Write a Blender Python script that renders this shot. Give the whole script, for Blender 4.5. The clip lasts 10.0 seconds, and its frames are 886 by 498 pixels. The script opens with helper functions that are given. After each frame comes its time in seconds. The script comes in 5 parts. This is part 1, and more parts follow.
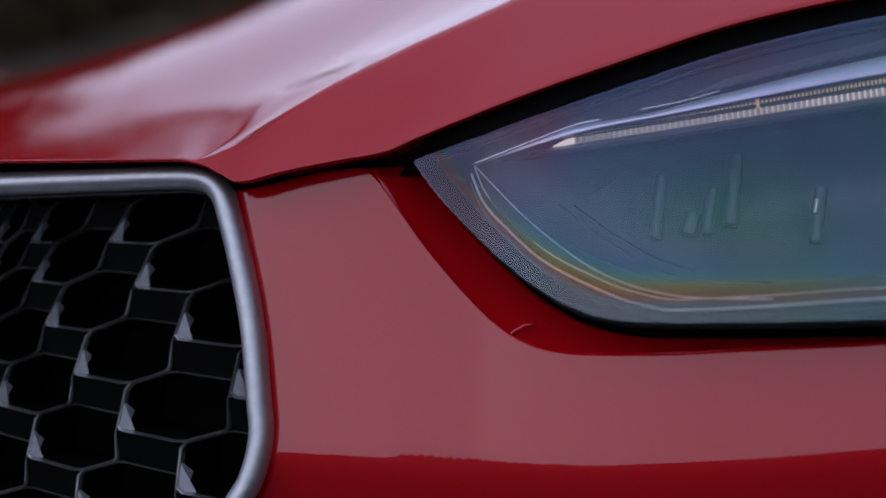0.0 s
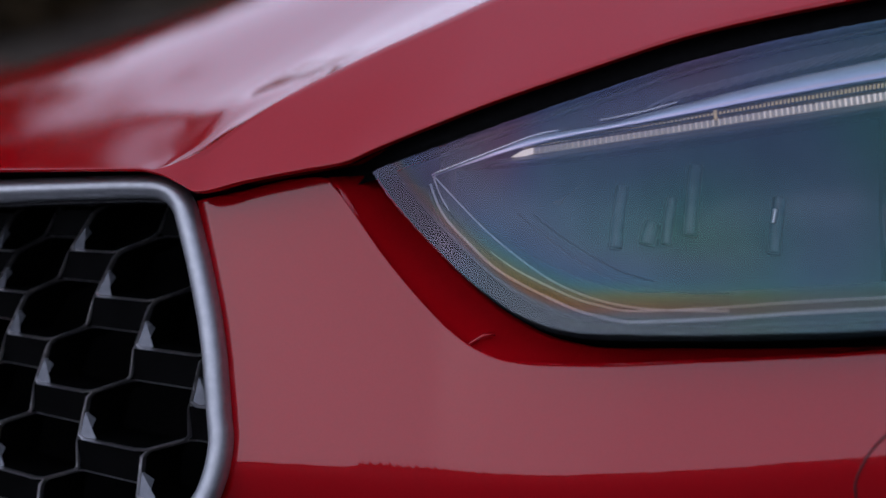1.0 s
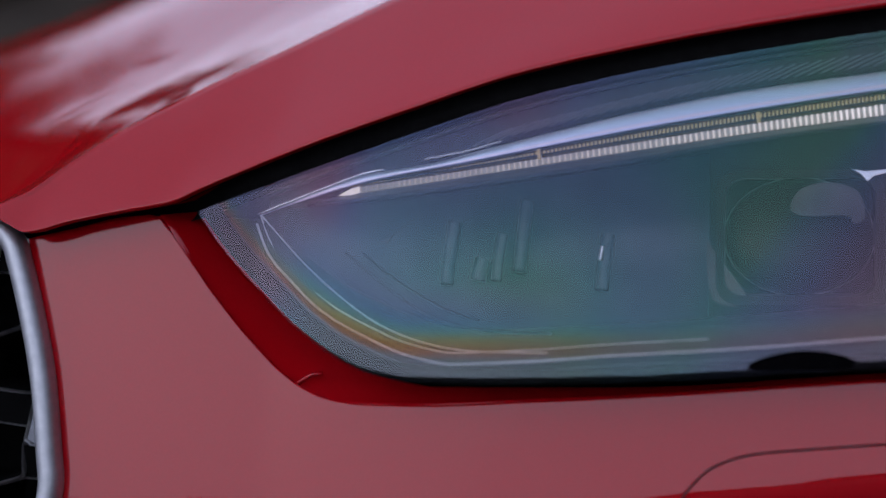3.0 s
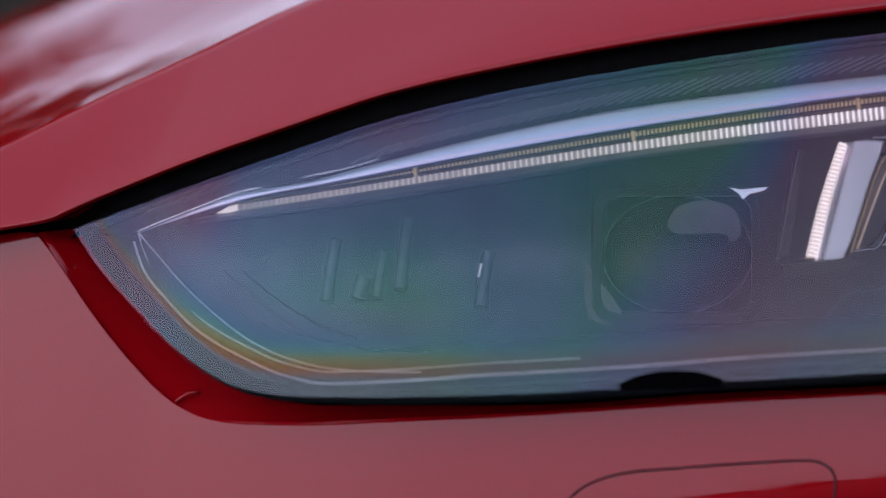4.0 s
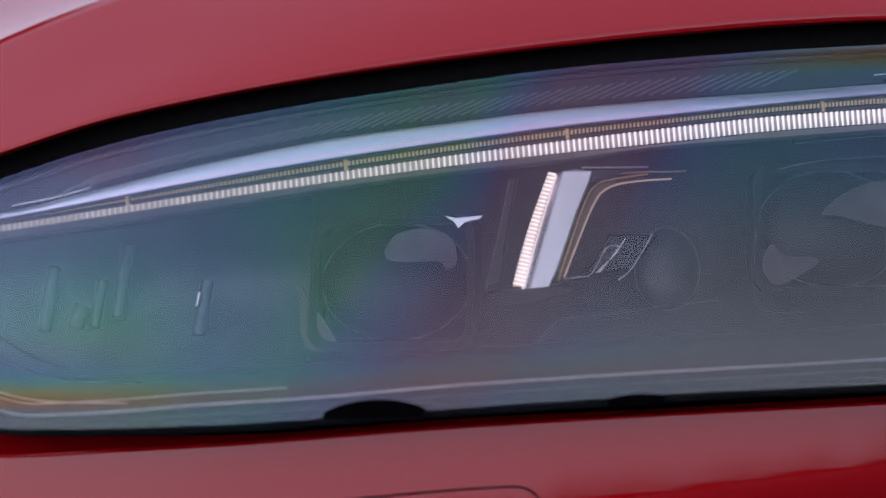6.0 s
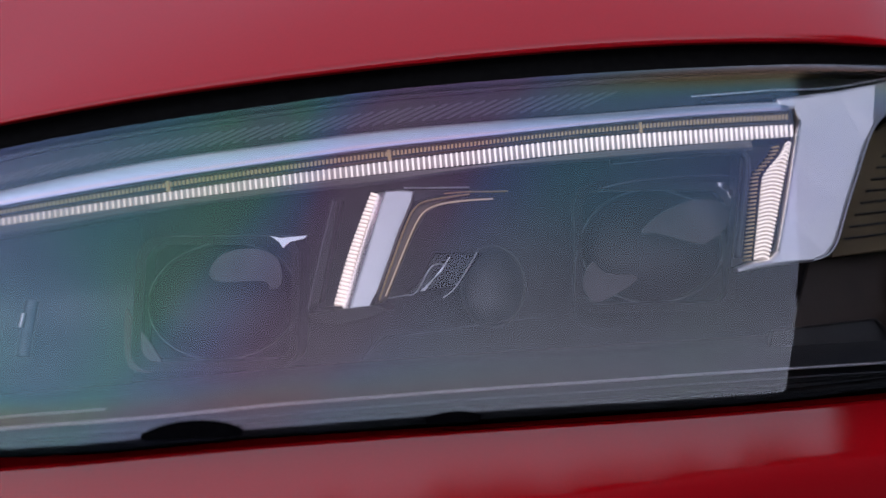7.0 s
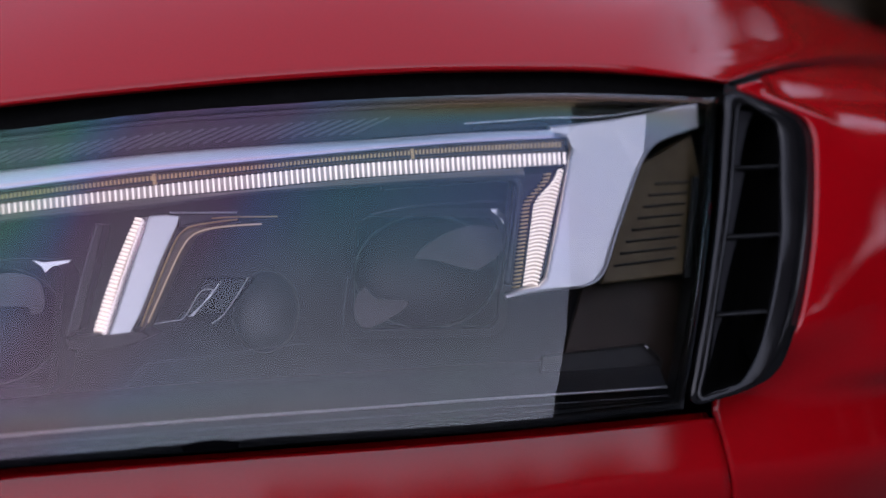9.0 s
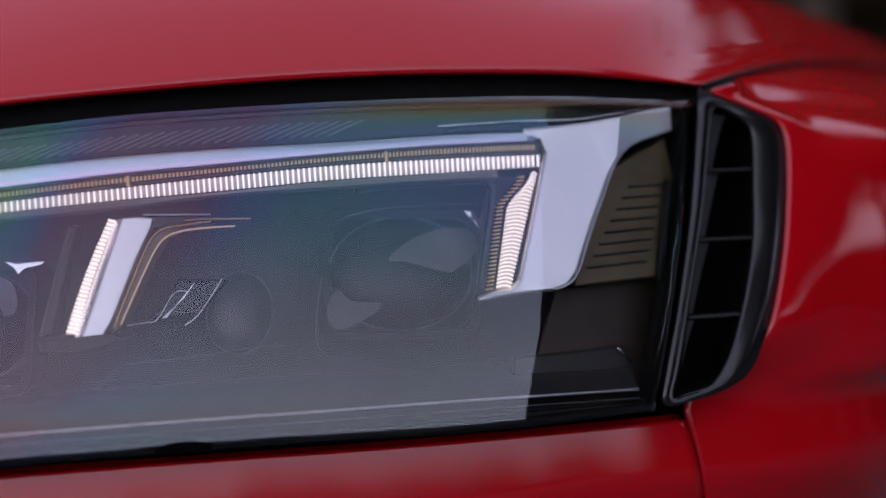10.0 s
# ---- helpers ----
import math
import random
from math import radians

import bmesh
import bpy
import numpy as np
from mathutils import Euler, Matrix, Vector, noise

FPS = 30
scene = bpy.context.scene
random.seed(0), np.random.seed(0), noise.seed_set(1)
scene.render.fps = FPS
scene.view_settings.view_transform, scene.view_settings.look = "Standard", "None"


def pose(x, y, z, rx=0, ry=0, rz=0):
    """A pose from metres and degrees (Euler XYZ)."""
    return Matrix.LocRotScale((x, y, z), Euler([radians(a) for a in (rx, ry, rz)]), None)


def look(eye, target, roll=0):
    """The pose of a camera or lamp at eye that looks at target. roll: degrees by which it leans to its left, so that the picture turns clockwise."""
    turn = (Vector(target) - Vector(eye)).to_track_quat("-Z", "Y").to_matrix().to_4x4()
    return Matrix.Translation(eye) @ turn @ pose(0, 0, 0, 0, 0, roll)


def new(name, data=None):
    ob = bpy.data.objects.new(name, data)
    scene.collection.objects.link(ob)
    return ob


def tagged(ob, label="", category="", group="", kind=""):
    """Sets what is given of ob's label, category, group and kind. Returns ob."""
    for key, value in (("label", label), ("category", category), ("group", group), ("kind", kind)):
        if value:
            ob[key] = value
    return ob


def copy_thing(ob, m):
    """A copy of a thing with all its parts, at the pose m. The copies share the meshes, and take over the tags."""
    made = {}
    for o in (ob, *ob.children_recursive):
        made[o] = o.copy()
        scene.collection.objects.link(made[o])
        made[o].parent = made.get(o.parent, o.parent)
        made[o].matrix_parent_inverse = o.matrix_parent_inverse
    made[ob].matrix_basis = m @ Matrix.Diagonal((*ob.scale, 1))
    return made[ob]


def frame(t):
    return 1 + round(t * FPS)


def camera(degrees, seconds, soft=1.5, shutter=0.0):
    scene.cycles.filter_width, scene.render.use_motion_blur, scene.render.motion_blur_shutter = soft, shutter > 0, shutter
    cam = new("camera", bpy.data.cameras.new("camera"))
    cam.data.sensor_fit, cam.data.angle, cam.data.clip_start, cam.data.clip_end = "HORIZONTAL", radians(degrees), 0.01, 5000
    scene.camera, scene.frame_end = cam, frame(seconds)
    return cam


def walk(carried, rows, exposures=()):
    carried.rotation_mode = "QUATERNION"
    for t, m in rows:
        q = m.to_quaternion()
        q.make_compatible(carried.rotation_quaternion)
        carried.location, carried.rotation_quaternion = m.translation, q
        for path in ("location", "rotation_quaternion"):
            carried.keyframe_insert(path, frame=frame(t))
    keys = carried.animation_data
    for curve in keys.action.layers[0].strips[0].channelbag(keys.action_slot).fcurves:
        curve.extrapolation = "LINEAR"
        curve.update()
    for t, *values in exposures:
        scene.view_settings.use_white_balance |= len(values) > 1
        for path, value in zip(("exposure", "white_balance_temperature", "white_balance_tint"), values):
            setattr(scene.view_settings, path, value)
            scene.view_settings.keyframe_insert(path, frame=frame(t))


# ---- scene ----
cam = camera(35.0, 10.0)
PATH = [
    (0.0, pose(0.0984, -0.6184, 0.6223, 91.402, -0.237, 13.977)),
    (0.5, pose(0.1048, -0.6172, 0.6292, 90.982, -0.198, 13.871)),
    (1.0, pose(0.1139, -0.6160, 0.6364, 90.600, -0.226, 13.669)),
    (1.5, pose(0.1263, -0.6157, 0.6447, 90.215, -0.173, 13.412)),
    (2.0, pose(0.1421, -0.6136, 0.6541, 89.844, -0.112, 13.079)),
    (3.5, pose(0.2040, -0.5945, 0.6834, 88.485, 0.301, 12.398)),
    (4.0, pose(0.2242, -0.5902, 0.6875, 88.446, 0.162, 11.543)),
    (4.5, pose(0.2409, -0.5793, 0.6895, 88.610, 0.074, 10.755)),
    (5.0, pose(0.2601, -0.5775, 0.6911, 88.795, 0.158, 9.619)),
    (6.5, pose(0.3258, -0.5797, 0.7013, 88.701, 0.204, 5.421)),
    (7.0, pose(0.3471, -0.5821, 0.7056, 88.771, 0.334, 3.593)),
    (7.5, pose(0.3661, -0.5830, 0.7098, 88.789, 0.214, 2.121)),
    (8.0, pose(0.3832, -0.5808, 0.7116, 88.948, 0.086, 0.762)),
    (8.5, pose(0.3951, -0.5796, 0.7124, 89.087, -0.035, -0.214)),
    (9.0, pose(0.4026, -0.5790, 0.7136, 89.112, -0.086, -1.028)),
    (9.5, pose(0.4062, -0.5799, 0.7155, 89.027, -0.174, -1.470)),
    (10.0, pose(0.4071, -0.5811, 0.7179, 88.854, -0.267, -1.726)),
]
walk(cam, PATH, ((0.0, 0.86, 5800, 18), (4.5, 1.02, 5850, 18), (7.0, 1.16, 6050, 19), (10.0, 1.22, 6050, 20)))
cam.data.dof.use_dof = True
cam.data.dof.focus_distance = 0.665
cam.data.dof.aperture_fstop = 2.7

# ---- world, sun ----
SUN_EL, SUN_AZ = radians(26), radians(202)
world = bpy.data.worlds.new("overcast_sky")
scene.world = world
world.use_nodes = True
wn, wl = world.node_tree.nodes, world.node_tree.links
sky = wn.new("ShaderNodeTexSky")
sky.sky_type = "NISHITA"
sky.sun_disc = False
sky.sun_elevation, sky.sun_rotation = SUN_EL, SUN_AZ
sky.air_density, sky.dust_density, sky.ozone_density = 1.0, 6.0, 2.0
soft_sky = wn.new("ShaderNodeHueSaturation")
soft_sky.inputs["Saturation"].default_value = 0.35
wl.new(sky.outputs[0], soft_sky.inputs["Color"])
cloud = wn.new("ShaderNodeMix")
cloud.data_type = "RGBA"
cloud.inputs["Factor"].default_value = 0.955
height, layer, way = wn.new("ShaderNodeSeparateXYZ"), wn.new("ShaderNodeValToRGB"), wn.new("ShaderNodeTexCoord")
layer.color_ramp.interpolation = "EASE"
layer.color_ramp.elements[0].position, layer.color_ramp.elements[0].color = 0.20, (0.87, 0.89, 1.01, 1)
layer.color_ramp.elements[1].position, layer.color_ramp.elements[1].color = 0.94, (0.385, 0.43, 0.54, 1)
haze = layer.color_ramp.elements.new(0.58)
haze.color = (0.51, 0.54, 0.66, 1)
deck = wn.new("ShaderNodeVectorMath")
deck.operation, deck.inputs[1].default_value = "SCALE", (0, 0, 0)
deck.inputs["Scale"].default_value = 4.8
wl.new(way.outputs["Generated"], height.inputs[0])
wl.new(height.outputs["Z"], layer.inputs["Fac"])
wl.new(layer.outputs["Color"], deck.inputs[0])
wl.new(deck.outputs[0], cloud.inputs["B"])
wl.new(soft_sky.outputs[0], cloud.inputs["A"])
wl.new(cloud.outputs["Result"], wn["Background"].inputs["Color"])
wn["Background"].inputs["Strength"].default_value = 0.15
sun = new("sun", bpy.data.lights.new("sun", "SUN"))
sun.data.energy, sun.data.angle, sun.data.color = 0.02, radians(50), (1.0, 0.96, 0.92)
sun.matrix_world = look((3 * math.sin(SUN_AZ), 3 * math.cos(SUN_AZ), 0.6 + 3 * math.tan(SUN_EL)), (0, 0, 0.6))


# ---- materials ----
def principled(name, color, rough=0.5, metal=0.0, **more):
    m = bpy.data.materials.new(name)
    m.use_nodes = True
    b = m.node_tree.nodes["Principled BSDF"]
    b.inputs["Base Color"].default_value = (*color, 1)
    b.inputs["Roughness"].default_value = rough
    b.inputs["Metallic"].default_value = metal
    for key, value in more.items():
        b.inputs[key.replace("_", " ")].default_value = value
    return m


def mottle(m, scale, low, high, bump=0.0, bump_scale=None, rough=None):
    """Two scales of noise on the base colour, and fine relief."""
    n, l = m.node_tree.nodes, m.node_tree.links
    b = n["Principled BSDF"]
    co = n.new("ShaderNodeTexCoord")
    a = n.new("ShaderNodeTexNoise")
    a.inputs["Scale"].default_value, a.inputs["Detail"].default_value = scale, 6
    l.new(co.outputs["Object"], a.inputs["Vector"])
    ramp = n.new("ShaderNodeValToRGB")
    ramp.color_ramp.elements[0].color, ramp.color_ramp.elements[1].color = (*low, 1), (*high, 1)
    ramp.color_ramp.elements[0].position, ramp.color_ramp.elements[1].position = 0.3, 0.7
    l.new(a.outputs["Fac"], ramp.inputs["Fac"])
    l.new(ramp.outputs["Color"], b.inputs["Base Color"])
    if rough:
        mr = n.new("ShaderNodeMapRange")
        mr.inputs["To Min"].default_value, mr.inputs["To Max"].default_value = rough
        l.new(a.outputs["Fac"], mr.inputs["Value"])
        l.new(mr.outputs["Result"], b.inputs["Roughness"])
    if bump:
        f = n.new("ShaderNodeTexNoise")
        f.inputs["Scale"].default_value, f.inputs["Detail"].default_value = bump_scale, 4
        l.new(co.outputs["Object"], f.inputs["Vector"])
        bm_node = n.new("ShaderNodeBump")
        bm_node.inputs["Strength"].default_value = bump
        bm_node.inputs["Distance"].default_value = 0.001
        l.new(f.outputs["Fac"], bm_node.inputs["Height"])
        l.new(bm_node.outputs["Normal"], b.inputs["Normal"])
    return m


RED = mottle(principled("red_paint", (0.40, 0.002, 0.006), 0.45, 0.0, Coat_Weight=1.0, Coat_Roughness=0.06, Coat_IOR=1.53,
                        Specular_IOR_Level=0.0), 900, (0.39, 0.0014, 0.0045), (0.415, 0.0020, 0.006))
BLACK_GLOSS = mottle(principled("gloss_black", (0.006, 0.006, 0.007), 0.12), 60, (0.005, 0.005, 0.006), (0.009, 0.009, 0.01), rough=(0.08, 0.16))
BLACK = mottle(principled("black_plastic", (0.012, 0.012, 0.013), 0.5), 300, (0.009, 0.009, 0.010), (0.016, 0.016, 0.017), 0.3, 1800)
RUBBER = mottle(principled("black_rubber", (0.004, 0.004, 0.004), 0.8, Specular_IOR_Level=0.15), 200, (0.003, 0.003, 0.003), (0.006, 0.006, 0.006))
PATCH_BLACK = mottle(principled("patch_black", (0.002, 0.002, 0.002), 0.8, Specular_IOR_Level=0.0), 200, (0.0015, 0.0015, 0.002), (0.003, 0.003, 0.0035))
HOUSING = mottle(principled("dark_grey_plastic", (0.035, 0.038, 0.045), 0.45), 120, (0.016, 0.019, 0.021), (0.024, 0.027, 0.030), 0.2, 1500)
BEZEL = mottle(principled("satin_grey_bezel", (0.07, 0.075, 0.085), 0.35, 0.3), 90, (0.045, 0.05, 0.058), (0.065, 0.07, 0.078), 0.1, 1200)
LAMP_SILVER = mottle(principled("lamp_silver", (0.6, 0.6, 0.62), 0.35, 0.9), 250, (0.75, 0.77, 0.80), (0.85, 0.87, 0.90), 0.1, 1800)
SILVER = mottle(principled("matt_silver_trim", (0.55, 0.57, 0.60), 0.5, 1.0), 250, (0.46, 0.48, 0.50), (0.54, 0.56, 0.58), 0.12, 2200)
PLATE = mottle(principled("silver_painted_plastic", (0.8, 0.8, 0.83), 0.42, 0.95), 250, (0.93, 0.93, 0.96), (0.98, 0.98, 0.99), 0.1, 1400)
RIB_GREY = mottle(principled("rib_grey", (0.3, 0.3, 0.33), 0.4, 0.5), 120, (0.10, 0.105, 0.12), (0.14, 0.145, 0.16))
BRONZE = mottle(principled("bronze_plastic", (0.10, 0.07, 0.05), 0.35, 0.4), 150, (0.11, 0.08, 0.055), (0.16, 0.12, 0.085))
CHROME = principled("chrome", (0.95, 0.95, 0.96), 0.12, 1.0)
GOLD = principled("amber_reflector", (0.72, 0.50, 0.24), 0.3, 1.0)
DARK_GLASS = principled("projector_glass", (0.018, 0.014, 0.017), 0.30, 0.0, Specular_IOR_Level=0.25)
MARKER = mottle(principled("amber_marker", (0.20, 0.15, 0.07), 0.3), 60, (0.12, 0.085, 0.038), (0.21, 0.155, 0.075))
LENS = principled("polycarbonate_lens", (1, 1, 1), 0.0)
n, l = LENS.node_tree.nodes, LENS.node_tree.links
# rainbow sheen painted into the gloss colour: a noise ramp, and bands along the edge
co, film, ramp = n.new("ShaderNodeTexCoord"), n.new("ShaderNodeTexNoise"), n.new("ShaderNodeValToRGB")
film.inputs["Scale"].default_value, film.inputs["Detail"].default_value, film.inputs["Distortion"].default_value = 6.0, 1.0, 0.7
SHEEN_TINTS = ((0.22, (0.95, 0.70, 0.72)), (0.34, (0.74, 0.44, 0.70)), (0.41, (0.52, 0.60, 0.98)), (0.48, (0.44, 0.74, 0.95)), (0.53, (0.36, 0.84, 0.82)), (0.57, (0.38, 0.90, 0.60)), (0.66, (0.62, 0.62, 0.95)))
while len(ramp.color_ramp.elements) < len(SHEEN_TINTS):
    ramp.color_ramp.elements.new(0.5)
for e, (at_, col) in zip(ramp.color_ramp.elements, SHEEN_TINTS):
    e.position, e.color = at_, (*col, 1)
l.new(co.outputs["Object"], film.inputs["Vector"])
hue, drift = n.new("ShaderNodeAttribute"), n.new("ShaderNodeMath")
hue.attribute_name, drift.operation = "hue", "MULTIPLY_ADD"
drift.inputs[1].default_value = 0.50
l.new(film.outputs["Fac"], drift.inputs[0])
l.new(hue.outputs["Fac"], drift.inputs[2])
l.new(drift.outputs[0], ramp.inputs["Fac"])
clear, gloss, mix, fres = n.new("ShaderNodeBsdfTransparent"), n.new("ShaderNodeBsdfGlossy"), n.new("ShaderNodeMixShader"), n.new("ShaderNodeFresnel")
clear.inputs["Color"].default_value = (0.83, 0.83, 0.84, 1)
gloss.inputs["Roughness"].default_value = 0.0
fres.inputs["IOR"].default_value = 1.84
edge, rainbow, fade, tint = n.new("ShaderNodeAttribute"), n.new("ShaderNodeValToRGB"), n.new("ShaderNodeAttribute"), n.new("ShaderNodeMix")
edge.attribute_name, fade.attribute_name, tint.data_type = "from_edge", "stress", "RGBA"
SHEEN_BANDS = ((0.0, (0.62, 0.72, 0.76)), (0.25, (0.62, 0.72, 0.76)), (0.31, (1.0, 0.56, 0.36)), (0.37, (1.0, 0.58, 0.20)), (0.46, (0.84, 0.90, 0.40)), (0.54, (0.42, 0.97, 0.90)), (0.63, (0.36, 0.70, 1.0)), (0.80, (0.52, 0.70, 1.0)), (1.0, (0.60, 0.78, 1.0)))
while len(rainbow.color_ramp.elements) < len(SHEEN_BANDS):
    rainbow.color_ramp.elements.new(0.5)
for e, (at_, col) in zip(rainbow.color_ramp.elements, SHEEN_BANDS):
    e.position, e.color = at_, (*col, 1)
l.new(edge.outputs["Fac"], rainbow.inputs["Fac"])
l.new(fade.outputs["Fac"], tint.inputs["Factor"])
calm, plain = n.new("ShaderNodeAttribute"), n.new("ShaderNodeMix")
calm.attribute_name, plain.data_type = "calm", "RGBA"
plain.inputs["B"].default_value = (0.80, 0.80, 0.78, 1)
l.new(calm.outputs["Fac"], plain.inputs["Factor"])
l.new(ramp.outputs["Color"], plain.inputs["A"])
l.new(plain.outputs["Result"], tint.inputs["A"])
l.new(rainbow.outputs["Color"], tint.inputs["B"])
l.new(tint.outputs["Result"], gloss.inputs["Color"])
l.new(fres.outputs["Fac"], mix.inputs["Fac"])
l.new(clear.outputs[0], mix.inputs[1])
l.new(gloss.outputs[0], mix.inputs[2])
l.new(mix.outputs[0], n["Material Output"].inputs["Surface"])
LENS_BACK = bpy.data.materials.new("lens_inner_face")
LENS_BACK.use_nodes = True
n, l = LENS_BACK.node_tree.nodes, LENS_BACK.node_tree.links
l.new(n.new("ShaderNodeBsdfTransparent").outputs[0], n["Material Output"].inputs["Surface"])


def led_material(name, color, strength):
    m = principled(name, (0.35, 0.34, 0.34), 0.25)
    b = m.node_tree.nodes["Principled BSDF"]
    b.inputs["Emission Color"].default_value = (*color, 1)
    b.inputs["Emission Strength"].default_value = strength
    return m


GLOW = led_material("warm_light_guide", (1.0, 0.66, 0.34), 0.16)
BEAD = led_material("led_bead", (1.0, 0.84, 0.76), 0.52)
GUIDE = led_material("light_guide_glow", (1.0, 0.72, 0.44), 0.035)
LED = [led_material("led_light", (1.0, 0.79 + 0.013 * i, 0.55 + 0.040 * i), 0.10 + 0.062 * i) for i in range(8)]

# ---- shape helpers ----
Z0 = 0.68


def smooth_curve(*pts):
    """A smooth function through (x, value) pairs."""
    xs, vs = np.array([p[0] for p in pts]), np.array([p[1] for p in pts])
    h, d = np.diff(xs), np.diff(vs) / np.diff(xs)
    m = np.empty(len(xs))
    m[0], m[-1] = d[0], d[-1]
    for i in range(1, len(xs) - 1):
        m[i] = 0 if d[i - 1] * d[i] <= 0 else (h[i - 1] + h[i]) * 3 / ((2 * h[i] + h[i - 1]) / d[i - 1] + (h[i] + 2 * h[i - 1]) / d[i])

    def at(x):
        x = float(x)
        i = int(min(max(np.searchsorted(xs, x) - 1, 0), len(h) - 1))
        if x <= xs[0]:
            return float(vs[0] + m[0] * (x - xs[0]))
        if x >= xs[-1]:
            return float(vs[-1] + m[-1] * (x - xs[-1]))
        s = (x - xs[i]) / h[i]
        return float((1 + 2 * s) * (1 - s) ** 2 * vs[i] + s * (1 - s) ** 2 * h[i] * m[i] + s * s * (3 - 2 * s) * vs[i + 1] + s * s * (s - 1) * h[i] * m[i + 1])
    return at


def lerp(a, b, t):
    return a + (b - a) * t


def step(a, b, t):
    t = min(1.0, max(0.0, (t - a) / (b - a)))
    return t * t * (3 - 2 * t)


def front(x):
    """The plan of the car's nose: how far back it lies at x."""
    u = x + 0.0425
    return 0.017 + 0.282 * max(0.0, u) ** 2 + 0.1 * min(0.0, u)


def lens_face(x, z):
    """The outer lens, which bends round at its outer end."""
    fold = 0.476 + 0.22 * min(0.0, z)
    bend = 0.010 * (step(fold - 0.146, fold, x) ** 1.5 if x < fold else max(0.0, 1 - (x - fold) / 0.072))
    return lens_y(x, z) - bend * step(0.14, 0.08, abs(z))


def lens_y(x, z):
    return front(x) + (0.3 * z if z > 0 else 0.3 * z + 1.2 * z * z)


def link(name, verts, faces, material, parent=None, label="", smooth=True):
    me = bpy.data.meshes.new(name)
    me.from_pydata([(v[0], v[1], v[2] + Z0) for v in verts], [], faces)
    me.polygons.foreach_set("use_smooth", [smooth] * len(me.polygons))
    me.materials.append(material)
    me.update()
    ob = new(name, me)
    ob.parent = parent
    if label:
        tagged(ob, label)
    return ob


def sheet(fn, us, vs):
    """A grid of points fn(u, v)."""
    verts = [fn(u, v) for u in us for v in vs]
    n = len(vs)
    faces = [(i * n + j, i * n + j + 1, (i + 1) * n + j + 1, (i + 1) * n + j) for i in range(len(us) - 1) for j in range(n - 1)]
    return verts, faces


def thicken(ob, depth, offset=-1.0):
    m = ob.modifiers.new("thickness", "SOLIDIFY")
    m.thickness, m.offset = depth, offset
    return ob


def outward(ob):
    """Turn the faces of a sheet towards the front of the car."""
    me = ob.data
    bm = bmesh.new()
    bm.from_mesh(me)
    bm.normal_update()
    if sum(f.normal.y * f.calc_area() for f in bm.faces) > 0:
        bmesh.ops.reverse_faces(bm, faces=bm.faces[:])
    bm.to_mesh(me)
    bm.free()
    return ob


def plate(name, outline, y_of, thick, material, parent, label="", bevel=0.0008, smooth=False):
    """A flat-sided piece with the given (x, z) outline, whose face lies at y_of(x, z)."""
    bm = bmesh.new()
    a = [bm.verts.new((x, y_of(x, z), z + Z0)) for x, z in outline]
    f = bm.faces.new(a)
    out = bmesh.ops.extrude_face_region(bm, geom=[f])
    for v in out["geom"]:
        if isinstance(v, bmesh.types.BMVert):
            v.co.y += thick
    bmesh.ops.recalc_face_normals(bm, faces=bm.faces[:])
    if bevel:
        rim = [e for e in bm.edges if all(v in a for v in e.verts)]
        bmesh.ops.bevel(bm, geom=rim, offset=bevel, segments=2, affect="EDGES", profile=0.5)
    bmesh.ops.triangulate(bm, faces=[f for f in bm.faces if len(f.verts) > 4])
    me = bpy.data.meshes.new(name)
    bm.to_mesh(me)
    bm.free()
    me.materials.append(material)
    me.polygons.foreach_set("use_smooth", [smooth] * len(me.polygons))
    ob = new(name, me)
    ob.parent = parent
    if label:
        tagged(ob, label)
    return ob


def round_path(pts, per=6):
    """Catmull-Rom through a closed outline."""
    n, out = len(pts), []
    for i in range(n):
        p = [np.array(pts[(i + k - 1) % n]) for k in range(4)]
        for j in range(per):
            t = j / per
            out.append(tuple(0.5 * (2 * p[1] + (p[2] - p[0]) * t + (2 * p[0] - 5 * p[1] + 4 * p[2] - p[3]) * t * t + (3 * p[1] - p[0] - 3 * p[2] + p[3]) * t ** 3)))
    return out


def tube(name, pts, radius, material, parent, label="", sides=8, flat=1.0):
    """A round bar along points (x, y, z); flat squeezes it front to back."""
    verts, faces, n = [], [], len(pts)
    for i in range(n):
        a, b = Vector(pts[max(i - 1, 0)]), Vector(pts[min(i + 1, n - 1)])
        t = (b - a).normalized()
        side = t.cross(Vector((0, 1, 0))).normalized()
        deep = side.cross(t).normalized()
        for k in range(sides):
            w = 2 * math.pi * k / sides
            verts.append(tuple(Vector(pts[i]) + side * radius * math.cos(w) + deep * radius * flat * math.sin(w)))
    for i in range(n - 1):
        for k in range(sides):
            faces.append((i * sides + k, i * sides + (k + 1) % sides, (i + 1) * sides + (k + 1) % sides, (i + 1) * sides + k))
    faces.append(tuple(range(sides))[::-1])
    faces.append(tuple((n - 1) * sides + k for k in range(sides)))
    return link(name, verts, faces, material, parent, label)


